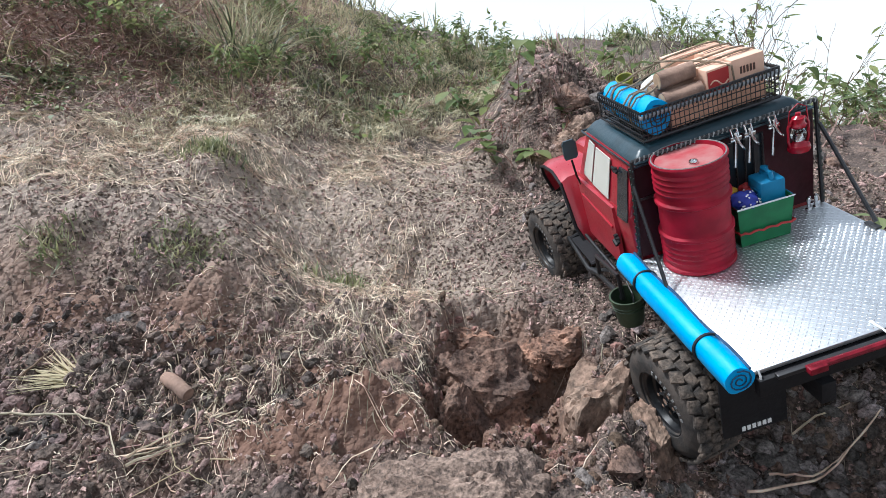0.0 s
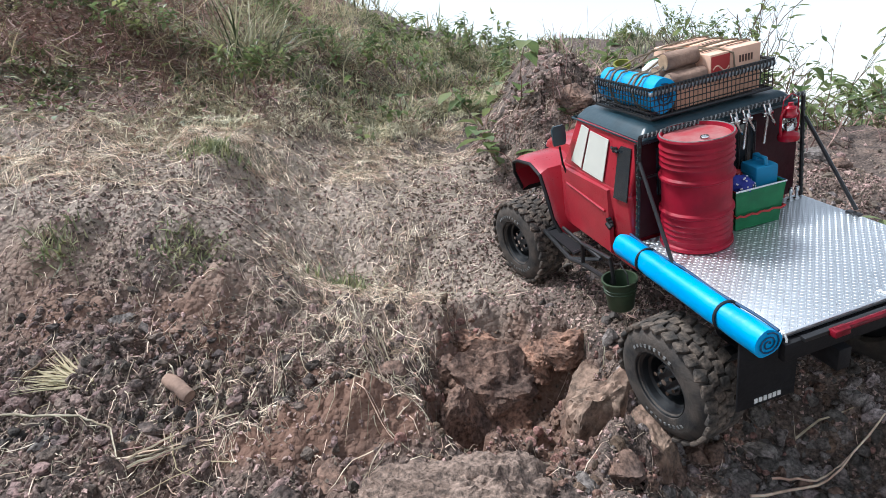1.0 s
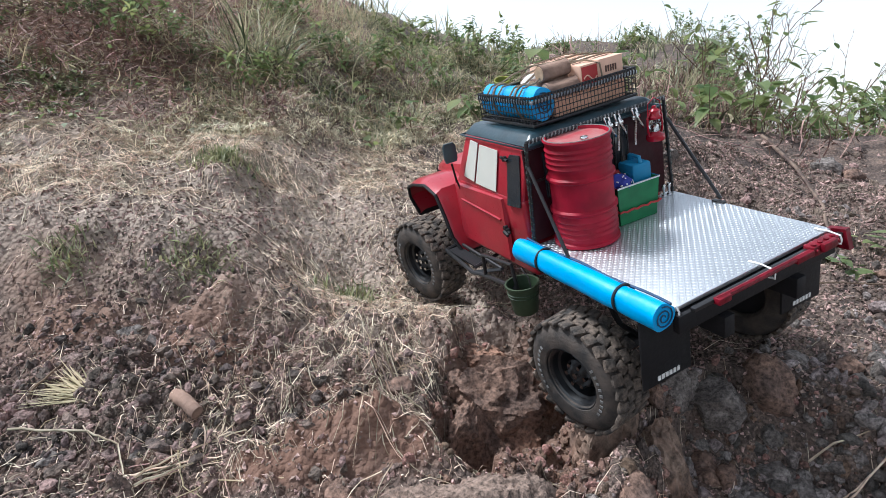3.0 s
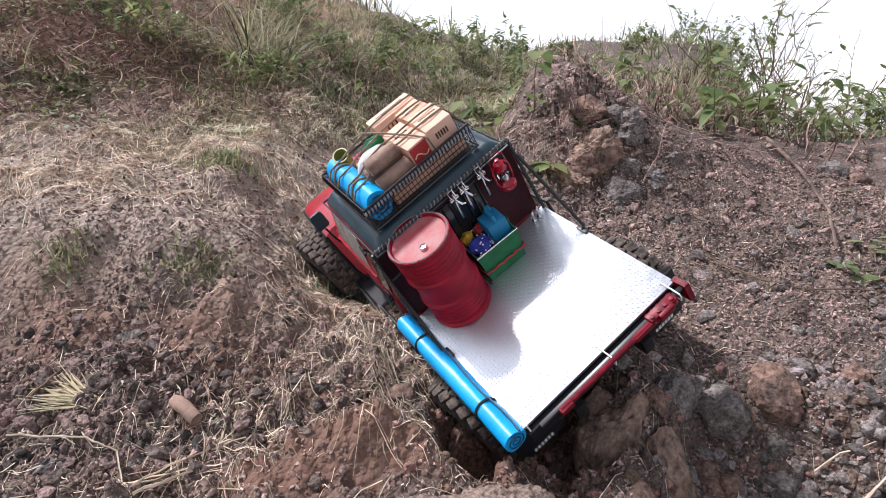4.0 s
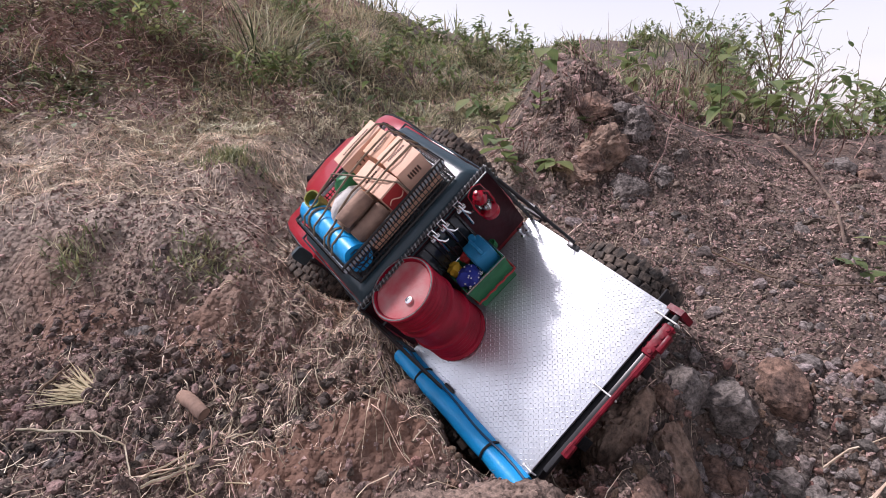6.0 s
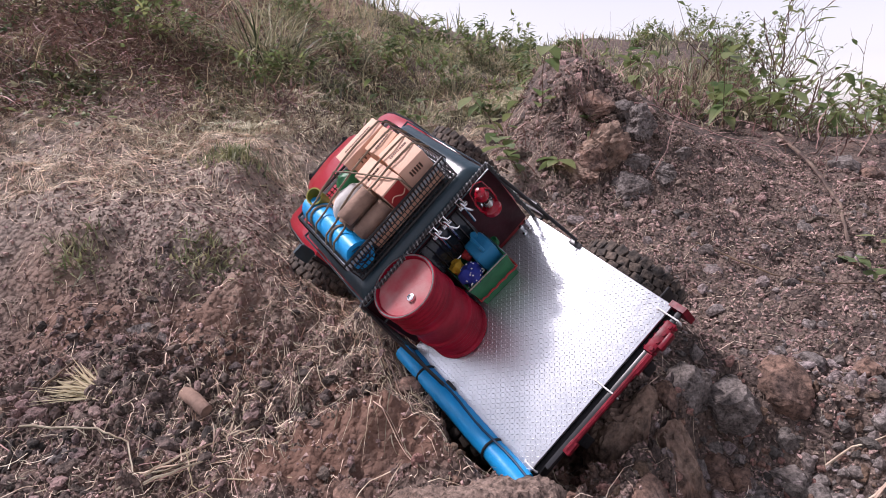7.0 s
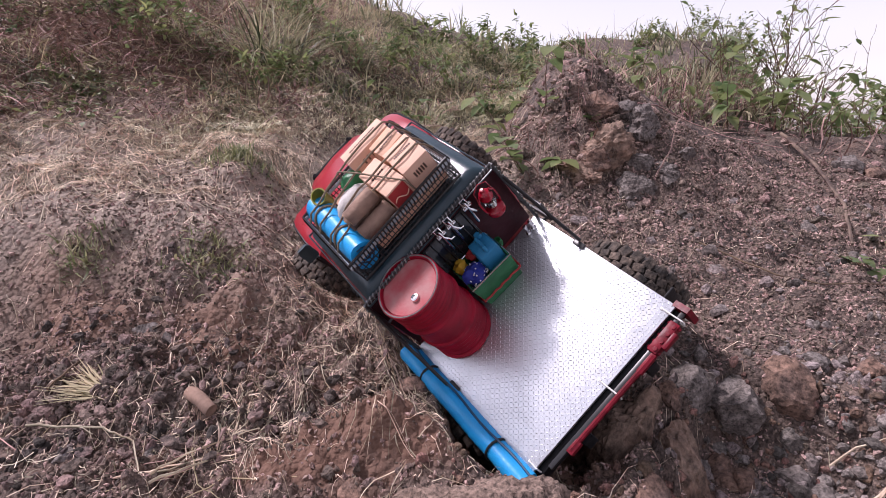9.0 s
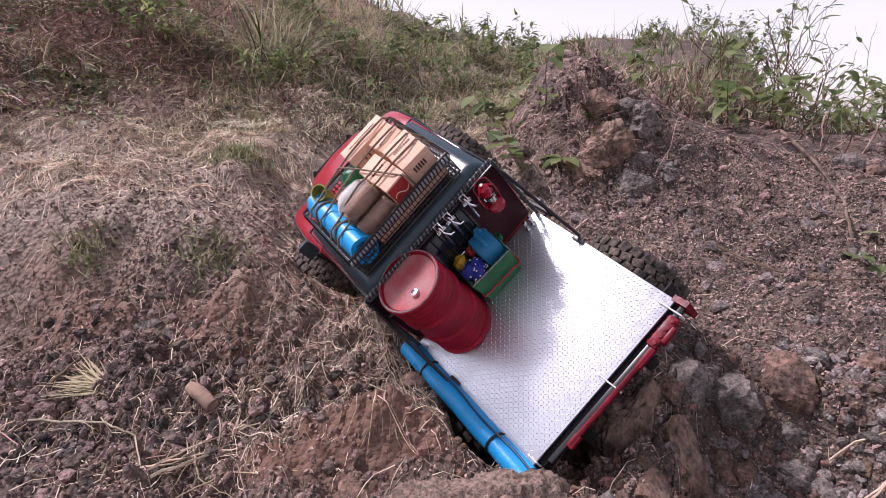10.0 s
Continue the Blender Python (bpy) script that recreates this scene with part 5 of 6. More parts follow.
def join(parts):
    V, F, k = [], [], 0
    for v, f in parts:
        V.append(v)
        F.append(f + k)
        k += len(v)
    return np.concatenate(V), np.concatenate(F)


def pick_points(rng, n, box, weight):
    """n points of a box (x0, x1, y0, y1), thinned by weight(x, y) from 0 to 1."""
    out = []
    while sum(len(o) for o in out) < n:
        p = np.stack([rng.uniform(box[0], box[1], n), rng.uniform(box[2], box[3], n)], 1)
        out.append(p[rng.uniform(0, 1, n) < weight(p[:, 0], p[:, 1])])
    return np.concatenate(out)[:n]


def build_gravel():
    rng = np.random.default_rng(11)

    def w(x, y):
        d = 0.40 + 0.5 * step(-0.1, 0.5, fbm(x * 5, y * 5, 2, 21.0))
        d = d + 0.5 * np.exp(-(((x + 0.3) / 0.2) ** 2) - ((y - 0.5) / 0.12) ** 2) + 0.5 * step(0.18, 0.3, x)
        d = d * (1 - 0.35 * step(0.64, 0.84, y) * (1 - step(-0.05, 0.12, x)))
        return np.clip(d, 0, 1) * (1 - 0.6 * hole(x, y)) * (1 - 0.8 * bare(x, y)) * (np.abs(x) < 0.80 * y + 0.05)
    p = pick_points(rng, 66000, (-0.80, 0.85, 0.41, 1.32), w)
    s = (0.0012 + 0.0026 * rng.uniform(0, 1, len(p)) ** 2.8) * (0.85 + 0.22 * p[:, 1])
    tagged(scatter_stones("soil_crumbs", p, s, CLOD, 31), "loose grey-brown crumbs of dry soil strewn on the ground", "soil crumbs", kind="stuff")
    p = pick_points(rng, 1400, (0.12, 0.75, 0.36, 1.05), lambda x, y: np.clip(0.05 + 0.9 * np.exp(-(((x - 0.36) / 0.14) ** 2) - ((y - 0.50) / 0.09) ** 2), 0, 1) * (1 - hole(x, y)))
    s = 0.0028 + 0.0085 * rng.uniform(0, 1, len(p)) ** 3.0
    tagged(scatter_stones("gravel", p, s, GRAVEL, 41, 7, 2, 0.16), "angular grey stones and gravel on the slope", "gravel", kind="stuff")
    p = pick_points(rng, 2100, (-0.52, -0.05, 0.40, 0.72), lambda x, y: np.clip(0.12 + np.exp(-(((x + 0.36) / 0.10) ** 2) - ((y - 0.53) / 0.08) ** 2) + 0.6 * np.exp(-(((x + 0.19) / 0.05) ** 2) - ((y - 0.52) / 0.03) ** 2), 0, 1) * (1 - bare(x, y)) * (1 - hole(x, y)))
    s = 0.0016 + 0.0066 * rng.uniform(0, 1, len(p)) ** 3.2
    tagged(scatter_stones("dark_clods", p, s, DARK_CLOD, 43, 6, 2, 0.34), "dark damp clods of soil heaped on the slope", "soil clods", kind="stuff")

    def rim(x, y):
        h = np.maximum(hole(x, y), shelf(x, y))
        return np.clip(1.2 * np.sqrt(np.clip(4 * h * (1 - h), 0, 1)) + 0.25 * (h > 0.9), 0, 1)
    p = pick_points(rng, 1300, (-0.08, 0.44, 0.42, 0.72), rim)
    s = 0.0014 + 0.0062 * rng.uniform(0, 1, len(p)) ** 3.0
    tagged(scatter_stones("clay_rubble", p, s, RUBBLE, 71, 6, 2, 0.2), "broken red-brown clay rubble in and round the hole", "rubble", kind="stuff")
    p = pick_points(rng, 1500, (0.05, 0.95, 0.95, 1.60), lambda x, y: np.clip(0.12 + np.exp(-(((x - 0.26) / 0.14) ** 2) - ((y - 1.24) / 0.20) ** 2), 0, 1))
    s = 0.0022 + 0.0085 * rng.uniform(0, 1, len(p)) ** 2.6
    tagged(scatter_stones("mound_rubble", p, s, CLOD, 61, 7, 2, 0.16), "broken grey-brown rubble on the mound behind the truck", "rubble", kind="stuff")
    p = pick_points(rng, 3200, (-1.7, 1.3, 1.0, 2.0), lambda x, y: np.clip(0.3 + 0.6 * np.exp(-(((x + 0.9) / 0.4) ** 2)), 0, 1))
    s = 0.002 + 0.007 * rng.uniform(0, 1, len(p)) ** 3
    tagged(scatter_stones("far_crumbs", p, s, CLOD, 51), "soil crumbs at the foot of the bank", "soil crumbs", kind="stuff")


def build_straw():
    rng = np.random.default_rng(5)

    def band(x, y):
        line = np.exp(-((x + 0.12 + 0.55 * (y - 0.72)) / 0.09) ** 2) * step(0.46, 0.55, y)
        low = 0.8 * np.exp(-(((x + 0.22) / 0.14) ** 2) - ((y - 0.52) / 0.06) ** 2) + 0.6 * np.exp(-(((x + 0.40) / 0.10) ** 2) - ((y - 0.48) / 0.08) ** 2)
        back = 0.22 * step(0.78, 0.92, y) * (1 - step(-0.05, 0.12, x))
        line = line + 1.1 * np.exp(-((x + 0.055) / 0.045) ** 2) * step(0.62, 0.70, y) * (1 - step(0.90, 1.0, y))
        return np.clip((0.10 + line + low + back) * (0.25 + 0.75 * step(-0.35, 0.35, fbm(x * 9, y * 9, 2, 33.0))), 0, 1) * (1 - step(0.1, 0.4, hole(x, y)))
    p = pick_points(rng, 9000, (-0.75, 0.30, 0.42, 1.30), band)
    n = len(p)
    z = surface(p[:, 0], p[:, 1]) + rng.uniform(0.0008, 0.006, n)
    L = 0.008 + 0.050 * rng.uniform(0, 1, n) ** 2.4
    v1 = ribbons(p[:, 0], p[:, 1], z, rng.uniform(0, 2 * np.pi, n), np.zeros(n), np.zeros(n), L, rng.uniform(0.0004, 0.0014, n), 5, rng.normal(0, 0.9, n), True, rng.uniform(-0.9, 0.9, n))
    p = pick_points(rng, 700, (0.15, 0.95, 0.45, 1.30), lambda x, y: 0.6 + 0 * x)
    n = len(p)
    v2 = ribbons(p[:, 0], p[:, 1], surface(p[:, 0], p[:, 1]) + 0.001, rng.uniform(0, 2 * np.pi, n), np.zeros(n), np.zeros(n), rng.uniform(0.008, 0.05, n), rng.uniform(0.0006, 0.0014, n), 4, rng.normal(0, 0.4, n), True, rng.uniform(-0.9, 0.9, n))
    
    def mat(x, y):
        e = bank_edge(x)
        d = 0.15 * step(0.70, 0.85, y) + 0.9 * step(e - 0.26, e - 0.06, y + 0.05 * fbm(x * 5, y * 5, 2, 3.0))
        d = d + 0.75 * np.exp(-((x + 0.10 - 0.30 * (0.95 - y)) / 0.07) ** 2) * step(0.78, 0.86, y) + 0.3 * np.exp(-(((x + 0.45) / 0.12) ** 2) - ((y - 0.93) / 0.05) ** 2)
        return np.clip(d, 0, 1) * (1 - step(e + 0.06, e + 0.16, y)) * (1 - step(0.04, 0.16, x)) * (0.15 + 0.85 * step(-0.2, 0.35, fbm(x * 11, y * 11, 2, 14.0)))
    p = pick_points(rng, 21000, (-1.0, 0.16, 0.66, 1.5), mat)
    n = len(p)
    v3 = ribbons(p[:, 0], p[:, 1], surface(p[:, 0], p[:, 1]) + rng.uniform(0.001, 0.007, n), rng.uniform(0, 2 * np.pi, n), np.zeros(n), np.zeros(n), 0.007 + 0.036 * rng.uniform(0, 1, n) ** 2.2, rng.uniform(0.0005, 0.0016, n), 3, rng.normal(0, 0.8, n), True, rng.uniform(-0.9, 0.9, n))
    tagged(new("path_straw", big_mesh("path_straw", *v3, STRAW)), "matted pale straw covering the path below the bank", "straw", kind="stuff")
    tagged(new("straw_litter", big_mesh("straw_litter", *join([v1, v2]), STRAW)), "pale dry straw lying loose over the ground", "straw", kind="stuff")


def grass_patch(name, label, count, box, weight, height, width, mat, seed, lean=0.5, bend=0.9, clump=0.0, flat=0.0, curl=0.6):
    """Blades in clumps; flat is the share of them that sprawl along the ground."""
    rng = np.random.default_rng(seed)
    p = pick_points(rng, count, box, weight)
    if clump:
        c = p[rng.integers(0, len(p), len(p)) // 14 * 14 % len(p)]
        p = c + rng.normal(0, clump, p.shape)
    n = len(p)
    L = height * (0.35 + 0.65 * rng.uniform(0, 1, n)) * (0.7 + 0.5 * vnoise(p[:, 0] * 6, p[:, 1] * 6, 4.0))
    L = np.maximum(L, height * 0.2)
    rise = np.pi / 2 - np.abs(rng.normal(0, lean, n))
    lies = rng.uniform(0, 1, n) < flat
    rise[lies] = rng.uniform(0.0, 0.75, lies.sum())
    drop = rng.uniform(0, bend * 2, n)
    drop[lies] *= 0.5
    v = ribbons(p[:, 0], p[:, 1], surface(p[:, 0], p[:, 1]) - 0.003 + 0.02 * lies, rng.uniform(0, 2 * np.pi, n), rise, drop, L, width * rng.uniform(0.5, 1.3, n), 5, rng.normal(0, curl, n), False, rng.uniform(-0.5, 0.5, n))
    return tagged(new(name, big_mesh(name, *v, mat)), label, "grass", kind="stuff")


def bank(x, y):
    """1 on the grassy bank behind the path, fading out on the bare red slope at its far left."""
    edge = bank_edge(x) + 0.10 * step(-0.6, -0.4, x) + 0.05 * fbm(x * 5, y * 5, 2, 12.0)
    return step(edge - 0.02, edge + 0.10, y) * (1 - 0.55 * step(-0.55, -0.95, x)) * (1 - step(0.16, 0.24, x / np.maximum(y, 0.3)))


def leaf_shape(sh, base, tip_dir, up, length, width, fold=0.25, droop=0.3):
    """One folded leaf blade with a midrib, added to a shape."""
    d = Vector(tip_dir).normalized()
    side = d.cross(Vector(up)).normalized()
    nrm = side.cross(d).normalized()
    prof = ((0.0, 0.05), (0.2, 0.75), (0.42, 1.0), (0.68, 0.72), (0.88, 0.3), (1.0, 0.02))
    pts = []
    for t, w in prof:
        mid = Vector(base) + d * (t * length) - nrm * (droop * length * t * t)
        e = side * (w * width / 2)
        lift = nrm * (fold * w * width / 2)
        pts += [mid - e + lift, mid, mid + e + lift]
    faces = []
    for k in range(len(prof) - 1):
        a = 3 * k
        faces += [(a, a + 1, a + 4, a + 3), (a + 1, a + 2, a + 5, a + 4)]
    sh.add(pts, faces)


def build_weed(seed, height, leaves, leaf_len, leaf_w, spread=0.5):
    """A broad-leaved weed: bent stems with leaves on short stalks. Root at the origin."""
    rnd = random.Random(seed)
    stem = Shape()
    blades = []
    for s in range(max(1, leaves // 5)):
        az = rnd.uniform(0, 2 * math.pi)
        pts = [Vector((0, 0, -0.01))]
        d = Vector((math.cos(az) * spread * rnd.uniform(0.3, 1), math.sin(az) * spread * rnd.uniform(0.3, 1), 1)).normalized()
        for k in range(6):
            d = (d + Vector((rnd.uniform(-0.25, 0.25), rnd.uniform(-0.25, 0.25), -0.03))).normalized()
            pts.append(pts[-1] + d * height / 6 * rnd.uniform(0.8, 1.1))
        stem.tube(pts, 0.0016, 5, taper=0.4)
        for k in range(5):
            p = pts[rnd.randint(2, 6)]
            a = rnd.uniform(0, 2 * math.pi)
            blades.append((p, Vector((math.cos(a), math.sin(a), rnd.uniform(-0.5, 0.6))), leaf_len * rnd.uniform(0.6, 1.15), leaf_w * rnd.uniform(0.7, 1.1)))
    plant = part("weed", stem, TWIG)
    for p, d, ln, w in blades[:leaves]:
        sh = Shape()
        leaf_shape(sh, p, d, (0, 0, 1), ln, w, rnd.uniform(0.05, 0.5), rnd.uniform(0.1, 0.5))
        part("leaf", sh, LEAF, plant)
    return plant


def build_shrub(seed, height, width, leaves, leaf_len, mat=None):
    """A thin shrub: forking bare twigs with many small narrow leaves. Root at the origin."""
    rnd = random.Random(seed)
    wood, foliage = Shape(), Shape()
    tips = []

    def grow(p, d, length, r, depth):
        pts = [p]
        for k in range(4):
            d = (d + Vector((rnd.uniform(-0.28, 0.28), rnd.uniform(-0.28, 0.28), rnd.uniform(-0.06, 0.12)))).normalized()
            pts.append(pts[-1] + d * length / 4)
        wood.tube(pts, r, 5, taper=0.55)
        tips.extend(pts[1:] if depth < 2 else pts[2:])
        if depth:
            for _ in range(rnd.choice((2, 3))):
                q = pts[rnd.randint(1, 4)]
                nd = (d + Vector((rnd.uniform(-0.9, 0.9), rnd.uniform(-0.9, 0.9), rnd.uniform(-0.2, 0.6)))).normalized()
                grow(q, nd, length * rnd.uniform(0.5, 0.75), r * 0.6, depth - 1)
    for _ in range(5):
        az = rnd.uniform(0, 2 * math.pi)
        grow(Vector((rnd.uniform(-0.2, 0.2) * width, rnd.uniform(-0.2, 0.2) * width, -0.02)), Vector((math.cos(az) * width / height * 0.6, math.sin(az) * width / height * 0.6, 1)).normalized(), height * 0.55, 0.0028 * height / 0.4, 3)
    for _ in range(leaves):
        p = rnd.choice(tips) + Vector((rnd.uniform(-0.01, 0.01), rnd.uniform(-0.01, 0.01), rnd.uniform(-0.01, 0.01)))
        a = rnd.uniform(0, 2 * math.pi)
        leaf_shape(foliage, p, (math.cos(a), math.sin(a), rnd.uniform(-0.7, 0.9)), (0.1, 0.2, 1), leaf_len * rnd.uniform(0.5, 1.2), leaf_len * rnd.uniform(0.22, 0.42), rnd.uniform(0, 0.4), rnd.uniform(0, 0.4))
    shrub = part("shrub", wood, TWIG)
    o = part("foliage", foliage, mat or LEAF, shrub)
    o["kind"] = "stuff"
    return shrub


def stand(ob, x, y, turn=0.0, sink=0.0):
    ob.matrix_basis = pose(x, y, float(surface(x, y)) - sink, 0, 0, turn)
    return ob


def rock(x, y, size, seed, mat, squash=(1, 1, 0.8), label="", sink=0.35, turn=0, name="rock", facets=6, sub=3, lift=0.0):
    ob = part(name, lump(size, seed, 0.22, sub, squash, facets), mat)
    z = float(land(x, y)) + size * squash[2] * (1 - 2 * sink) * 0.5 + lift
    ob.matrix_basis = pose(x, y, z, 0, 0, turn)
    for poly in ob.data.polygons:
        poly.use_smooth = sub > 3
    return tagged(ob, label, "rock", "rocks on the slope")
build_gravel()
build_straw()
path_edge = lambda x, y: step(bank_edge(x) - 0.05, bank_edge(x) + 0.03, y) * (1 - step(bank_edge(x) + 0.16, bank_edge(x) + 0.28, y)) * step(-0.62, -0.40, x) * (0.35 + 0.65 * step(-0.3, 0.3, fbm(x * 7, y * 7, 2, 2.0)))
grass_patch("dry_grass_edge", "short pale dry grass along the back of the path", 10000, (-0.62, 0.14, 0.92, 1.75), path_edge, 0.060, 0.0022, PALE_GRASS, 61, 0.95, 1.3, 0.012, 0.3)
grass_patch("bank_grass", "green and yellowing grass covering the bank", 13000, (-1.9, 0.45, 1.15, 3.0), lambda x, y: bank(x, y) * (1 - 0.8 * step(-0.35, -0.6, x)), 0.085, 0.0036, GREEN_GRASS, 62, 1.1, 1.3, 0.018, 0.3)
grass_patch("bank_long_grass", "long drooping green grass in clumps on the bank", 2400, (-0.75, 0.35, 1.25, 2.6), lambda x, y: bank(x, y) * step(0.0, 0.35, fbm(x * 3, y * 3, 2, 40.0)), 0.20, 0.0038, GREEN_GRASS, 67, 0.95, 1.8, 0.018, 0.35)
grass_patch("bank_dry_stalks", "dry pale stalks tangled in the bank grass", 8000, (-1.9, 0.5, 1.15, 3.0), lambda x, y: bank(x, y) * (1 - 0.6 * step(-0.5, -0.75, x)), 0.14, 0.0019, DRY_GRASS, 63, 1.1, 1.0, 0.03, 0.6, 1.0)
grass_patch("dead_creepers", "dead purplish-brown creepers tangled over the bank", 6500, (-1.7, 0.35, 0.90, 2.4), lambda x, y: step(bank_edge(x) + 0.05, bank_edge(x) + 0.18, y) * (0.6 + 0.4 * step(-0.25, -0.6, x)), 0.13, 0.0024, VINE, 64, 1.25, 0.9, 0.03, 0.8, 1.6)
steep = lambda x, y: step(bank_edge(x), bank_edge(x) + 0.06, y) * step(-0.35, -0.5, x) * 0.95
grass_patch("steep_creepers", "brown creepers and dead stems over the red slope", 5500, (-1.15, -0.30, 0.80, 1.50), steep, 0.085, 0.0017, VINE, 71, 1.25, 0.9, 0.03, 0.85, 1.8)
grass_patch("steep_straw", "pale dead stems lying over the red slope", 1800, (-1.15, -0.30, 0.80, 1.60), steep, 0.075, 0.0015, DRY_GRASS, 73, 1.2, 0.9, 0.03, 0.85, 1.4)
grass_patch("steep_weeds", "small green weeds on the red slope", 5200, (-1.25, -0.20, 0.86, 1.60), lambda x, y: steep(x, y) * step(-0.1, 0.3, fbm(x * 5, y * 5, 2, 51.0)), 0.040, 0.0056, GREEN_GRASS, 72, 1.1, 1.4, 0.02, 0.4)
grass_patch("bank_stems", "thick curling brown stems over the bank", 2600, (-1.2, 0.20, 0.90, 1.9), lambda x, y: step(bank_edge(x) + 0.03, bank_edge(x) + 0.15, y) * (0.5 + 0.5 * step(-0.2, -0.5, x)), 0.15, 0.0034, VINE, 79, 1.25, 1.2, 0.04, 0.8, 2.4)
grass_patch("steep_leaves", "broad grey-green leaves on the creepers of the slope", 900, (-1.15, -0.15, 0.95, 1.7), lambda x, y: step(bank_edge(x) + 0.03, bank_edge(x) + 0.12, y) * step(0.0, 0.3, fbm(x * 7, y * 7, 2, 57.0)), 0.040, 0.0150, LEAF, 80, 1.0, 1.5, 0.03, 0.4)
grass_patch("path_tufts", "small green tufts on the path", 1300, (-0.6, 0.1, 0.6, 1.12), lambda x, y: np.clip(np.exp(-(((x + 0.325) / 0.035) ** 2) - ((y - 0.71) / 0.022) ** 2) + 0.8 * np.exp(-(((x + 0.386) / 0.04) ** 2) - ((y - 0.965) / 0.025) ** 2) + 0.5 * np.exp(-(((x + 0.485) / 0.025) ** 2) - ((y - 0.71) / 0.02) ** 2) + 0.3 * np.exp(-(((x + 0.15) / 0.03) ** 2) - ((y - 0.83) / 0.03) ** 2), 0, 1), 0.045, 0.0032, TUFT, 65, 0.9)
grass_patch("far_scrub", "low green-brown scrub on the far ridge", 6500, (-1.5, 3.4, 2.6, 8.0), lambda x, y: 0.9 * (x / y < 0.52) * (x / y > -0.25), 0.20, 0.011, GREEN_GRASS, 66, 0.9, 1.0, 0.08)
grass_patch("mound_scrub", "tangled dry and green growth behind the mound", 4200, (0.35, 2.6, 1.30, 3.0), lambda x, y: 0.9 * step(1.34, 1.5, y - 0.1 * x), 0.16, 0.0036, GREEN_GRASS, 68, 1.0, 1.1, 0.04)
grass_patch("edge_creepers", "bare brown creepers along the drop behind the slope", 2600, (0.3, 2.0, 1.20, 2.2), lambda x, y: 0.8 * step(1.25, 1.45, y), 0.24, 0.0028, VINE, 69, 1.2, 0.6, 0.05, 0.5, 1.2)
grass_patch("bank_leaves", "small broad green leaves in the tangle of the bank", 4200, (-1.3, 0.35, 0.95, 2.4), lambda x, y: step(bank_edge(x) + 0.08, bank_edge(x) + 0.2, y) * step(0.0, 0.35, fbm(x * 6, y * 6, 2, 91.0)), 0.040, 0.0130, LEAF, 74, 1.1, 1.2, 0.02)
grass_patch("brown_leaves", "curled brown dead leaves caught in the creepers", 2200, (-1.3, 0.35, 0.95, 2.2), lambda x, y: step(bank_edge(x) + 0.05, bank_edge(x) + 0.2, y) * 0.8, 0.032, 0.0100, DEAD_LEAF, 75, 1.2, 1.6, 0.03)
grass_patch("ridge_scrub", "dense green-brown scrub on the ridge behind the mound", 3600, (0.30, 2.0, 1.6, 3.8), lambda x, y: 0.9 * (x / y < 0.5) * (x / y > 0.12), 0.15, 0.0085, GREEN_GRASS, 76, 0.9, 1.0, 0.05)
grass_patch("ridge_creepers", "brown dead creepers on the ridge behind the mound", 3000, (0.30, 2.0, 1.5, 3.8), lambda x, y: 0.9 * (x / y < 0.5) * (x / y > 0.12), 0.16, 0.0050, VINE, 77, 1.1, 0.8, 0.05)
grass_patch("hanging_stems", "reddish bare stems hanging over the side of the mound", 120, (0.12, 0.24, 1.10, 1.24), lambda x, y: 0.9 + 0 * x, 0.13, 0.0026, VINE, 78, 0.9, 1.2, 0.02, 0.3, 1.2)

# broken clay and stones of the hole, its rim and the slope
clay = "broken block of red-brown clay at the washed-out hole"
stone = "grey-brown stone lying on the slope"
rock(0.022, 0.385, 0.088, 101, BOULDER, (1.45, 0.72, 0.66), "large weathered clay boulder in front of the hole", 0.45, 10, "boulder", 2, 6, -0.014)
for k, (x, y, s, q) in enumerate(((-0.060, 0.575, 0.020, 0.7), 
                                  (0.160, 0.470, 0.026, 0.8), (0.122, 0.450, 0.020, 0.7), (0.090, 0.432, 0.016, 0.7), (-0.100, 0.440, 0.026, 0.5), (0.235, 0.585, 0.030, 0.9), (0.232, 0.525, 0.032, 0.9),
                                  (0.290, 0.590, 0.042, 0.9), (0.345, 0.585, 0.036, 0.9), (0.262, 0.560, 0.024, 0.8))):
    rock(x, y, s, 110 + k, GREY_ROCK if k in (2, 5, 7) else CLAY_ROCK, (1.0, 0.8, q), clay, 0.48, 37 * k, facets=12, sub=4)
for k, (x, y, s, q) in enumerate(((-0.367, 0.637, 0.025, 0.9), (-0.300, 0.645, 0.036, 0.45), (-0.240, 0.645, 0.018, 0.6), (-0.292, 0.476, 0.013, 0.8), (-0.370, 0.475, 0.015, 0.8), (-0.433, 0.660, 0.022, 0.6), (-0.345, 0.632, 0.020, 1.0))):
    rock(x, y, s, 140 + k, (GREY_ROCK, CLAY_ROCK, CLAY_ROCK, GREY_ROCK, GREY_ROCK, CLAY_ROCK, GREY_ROCK)[k], (1.0, 0.85, q), "clod of dried clay on the slope", 0.5, 53 * k, name="clod", facets=9, sub=4)
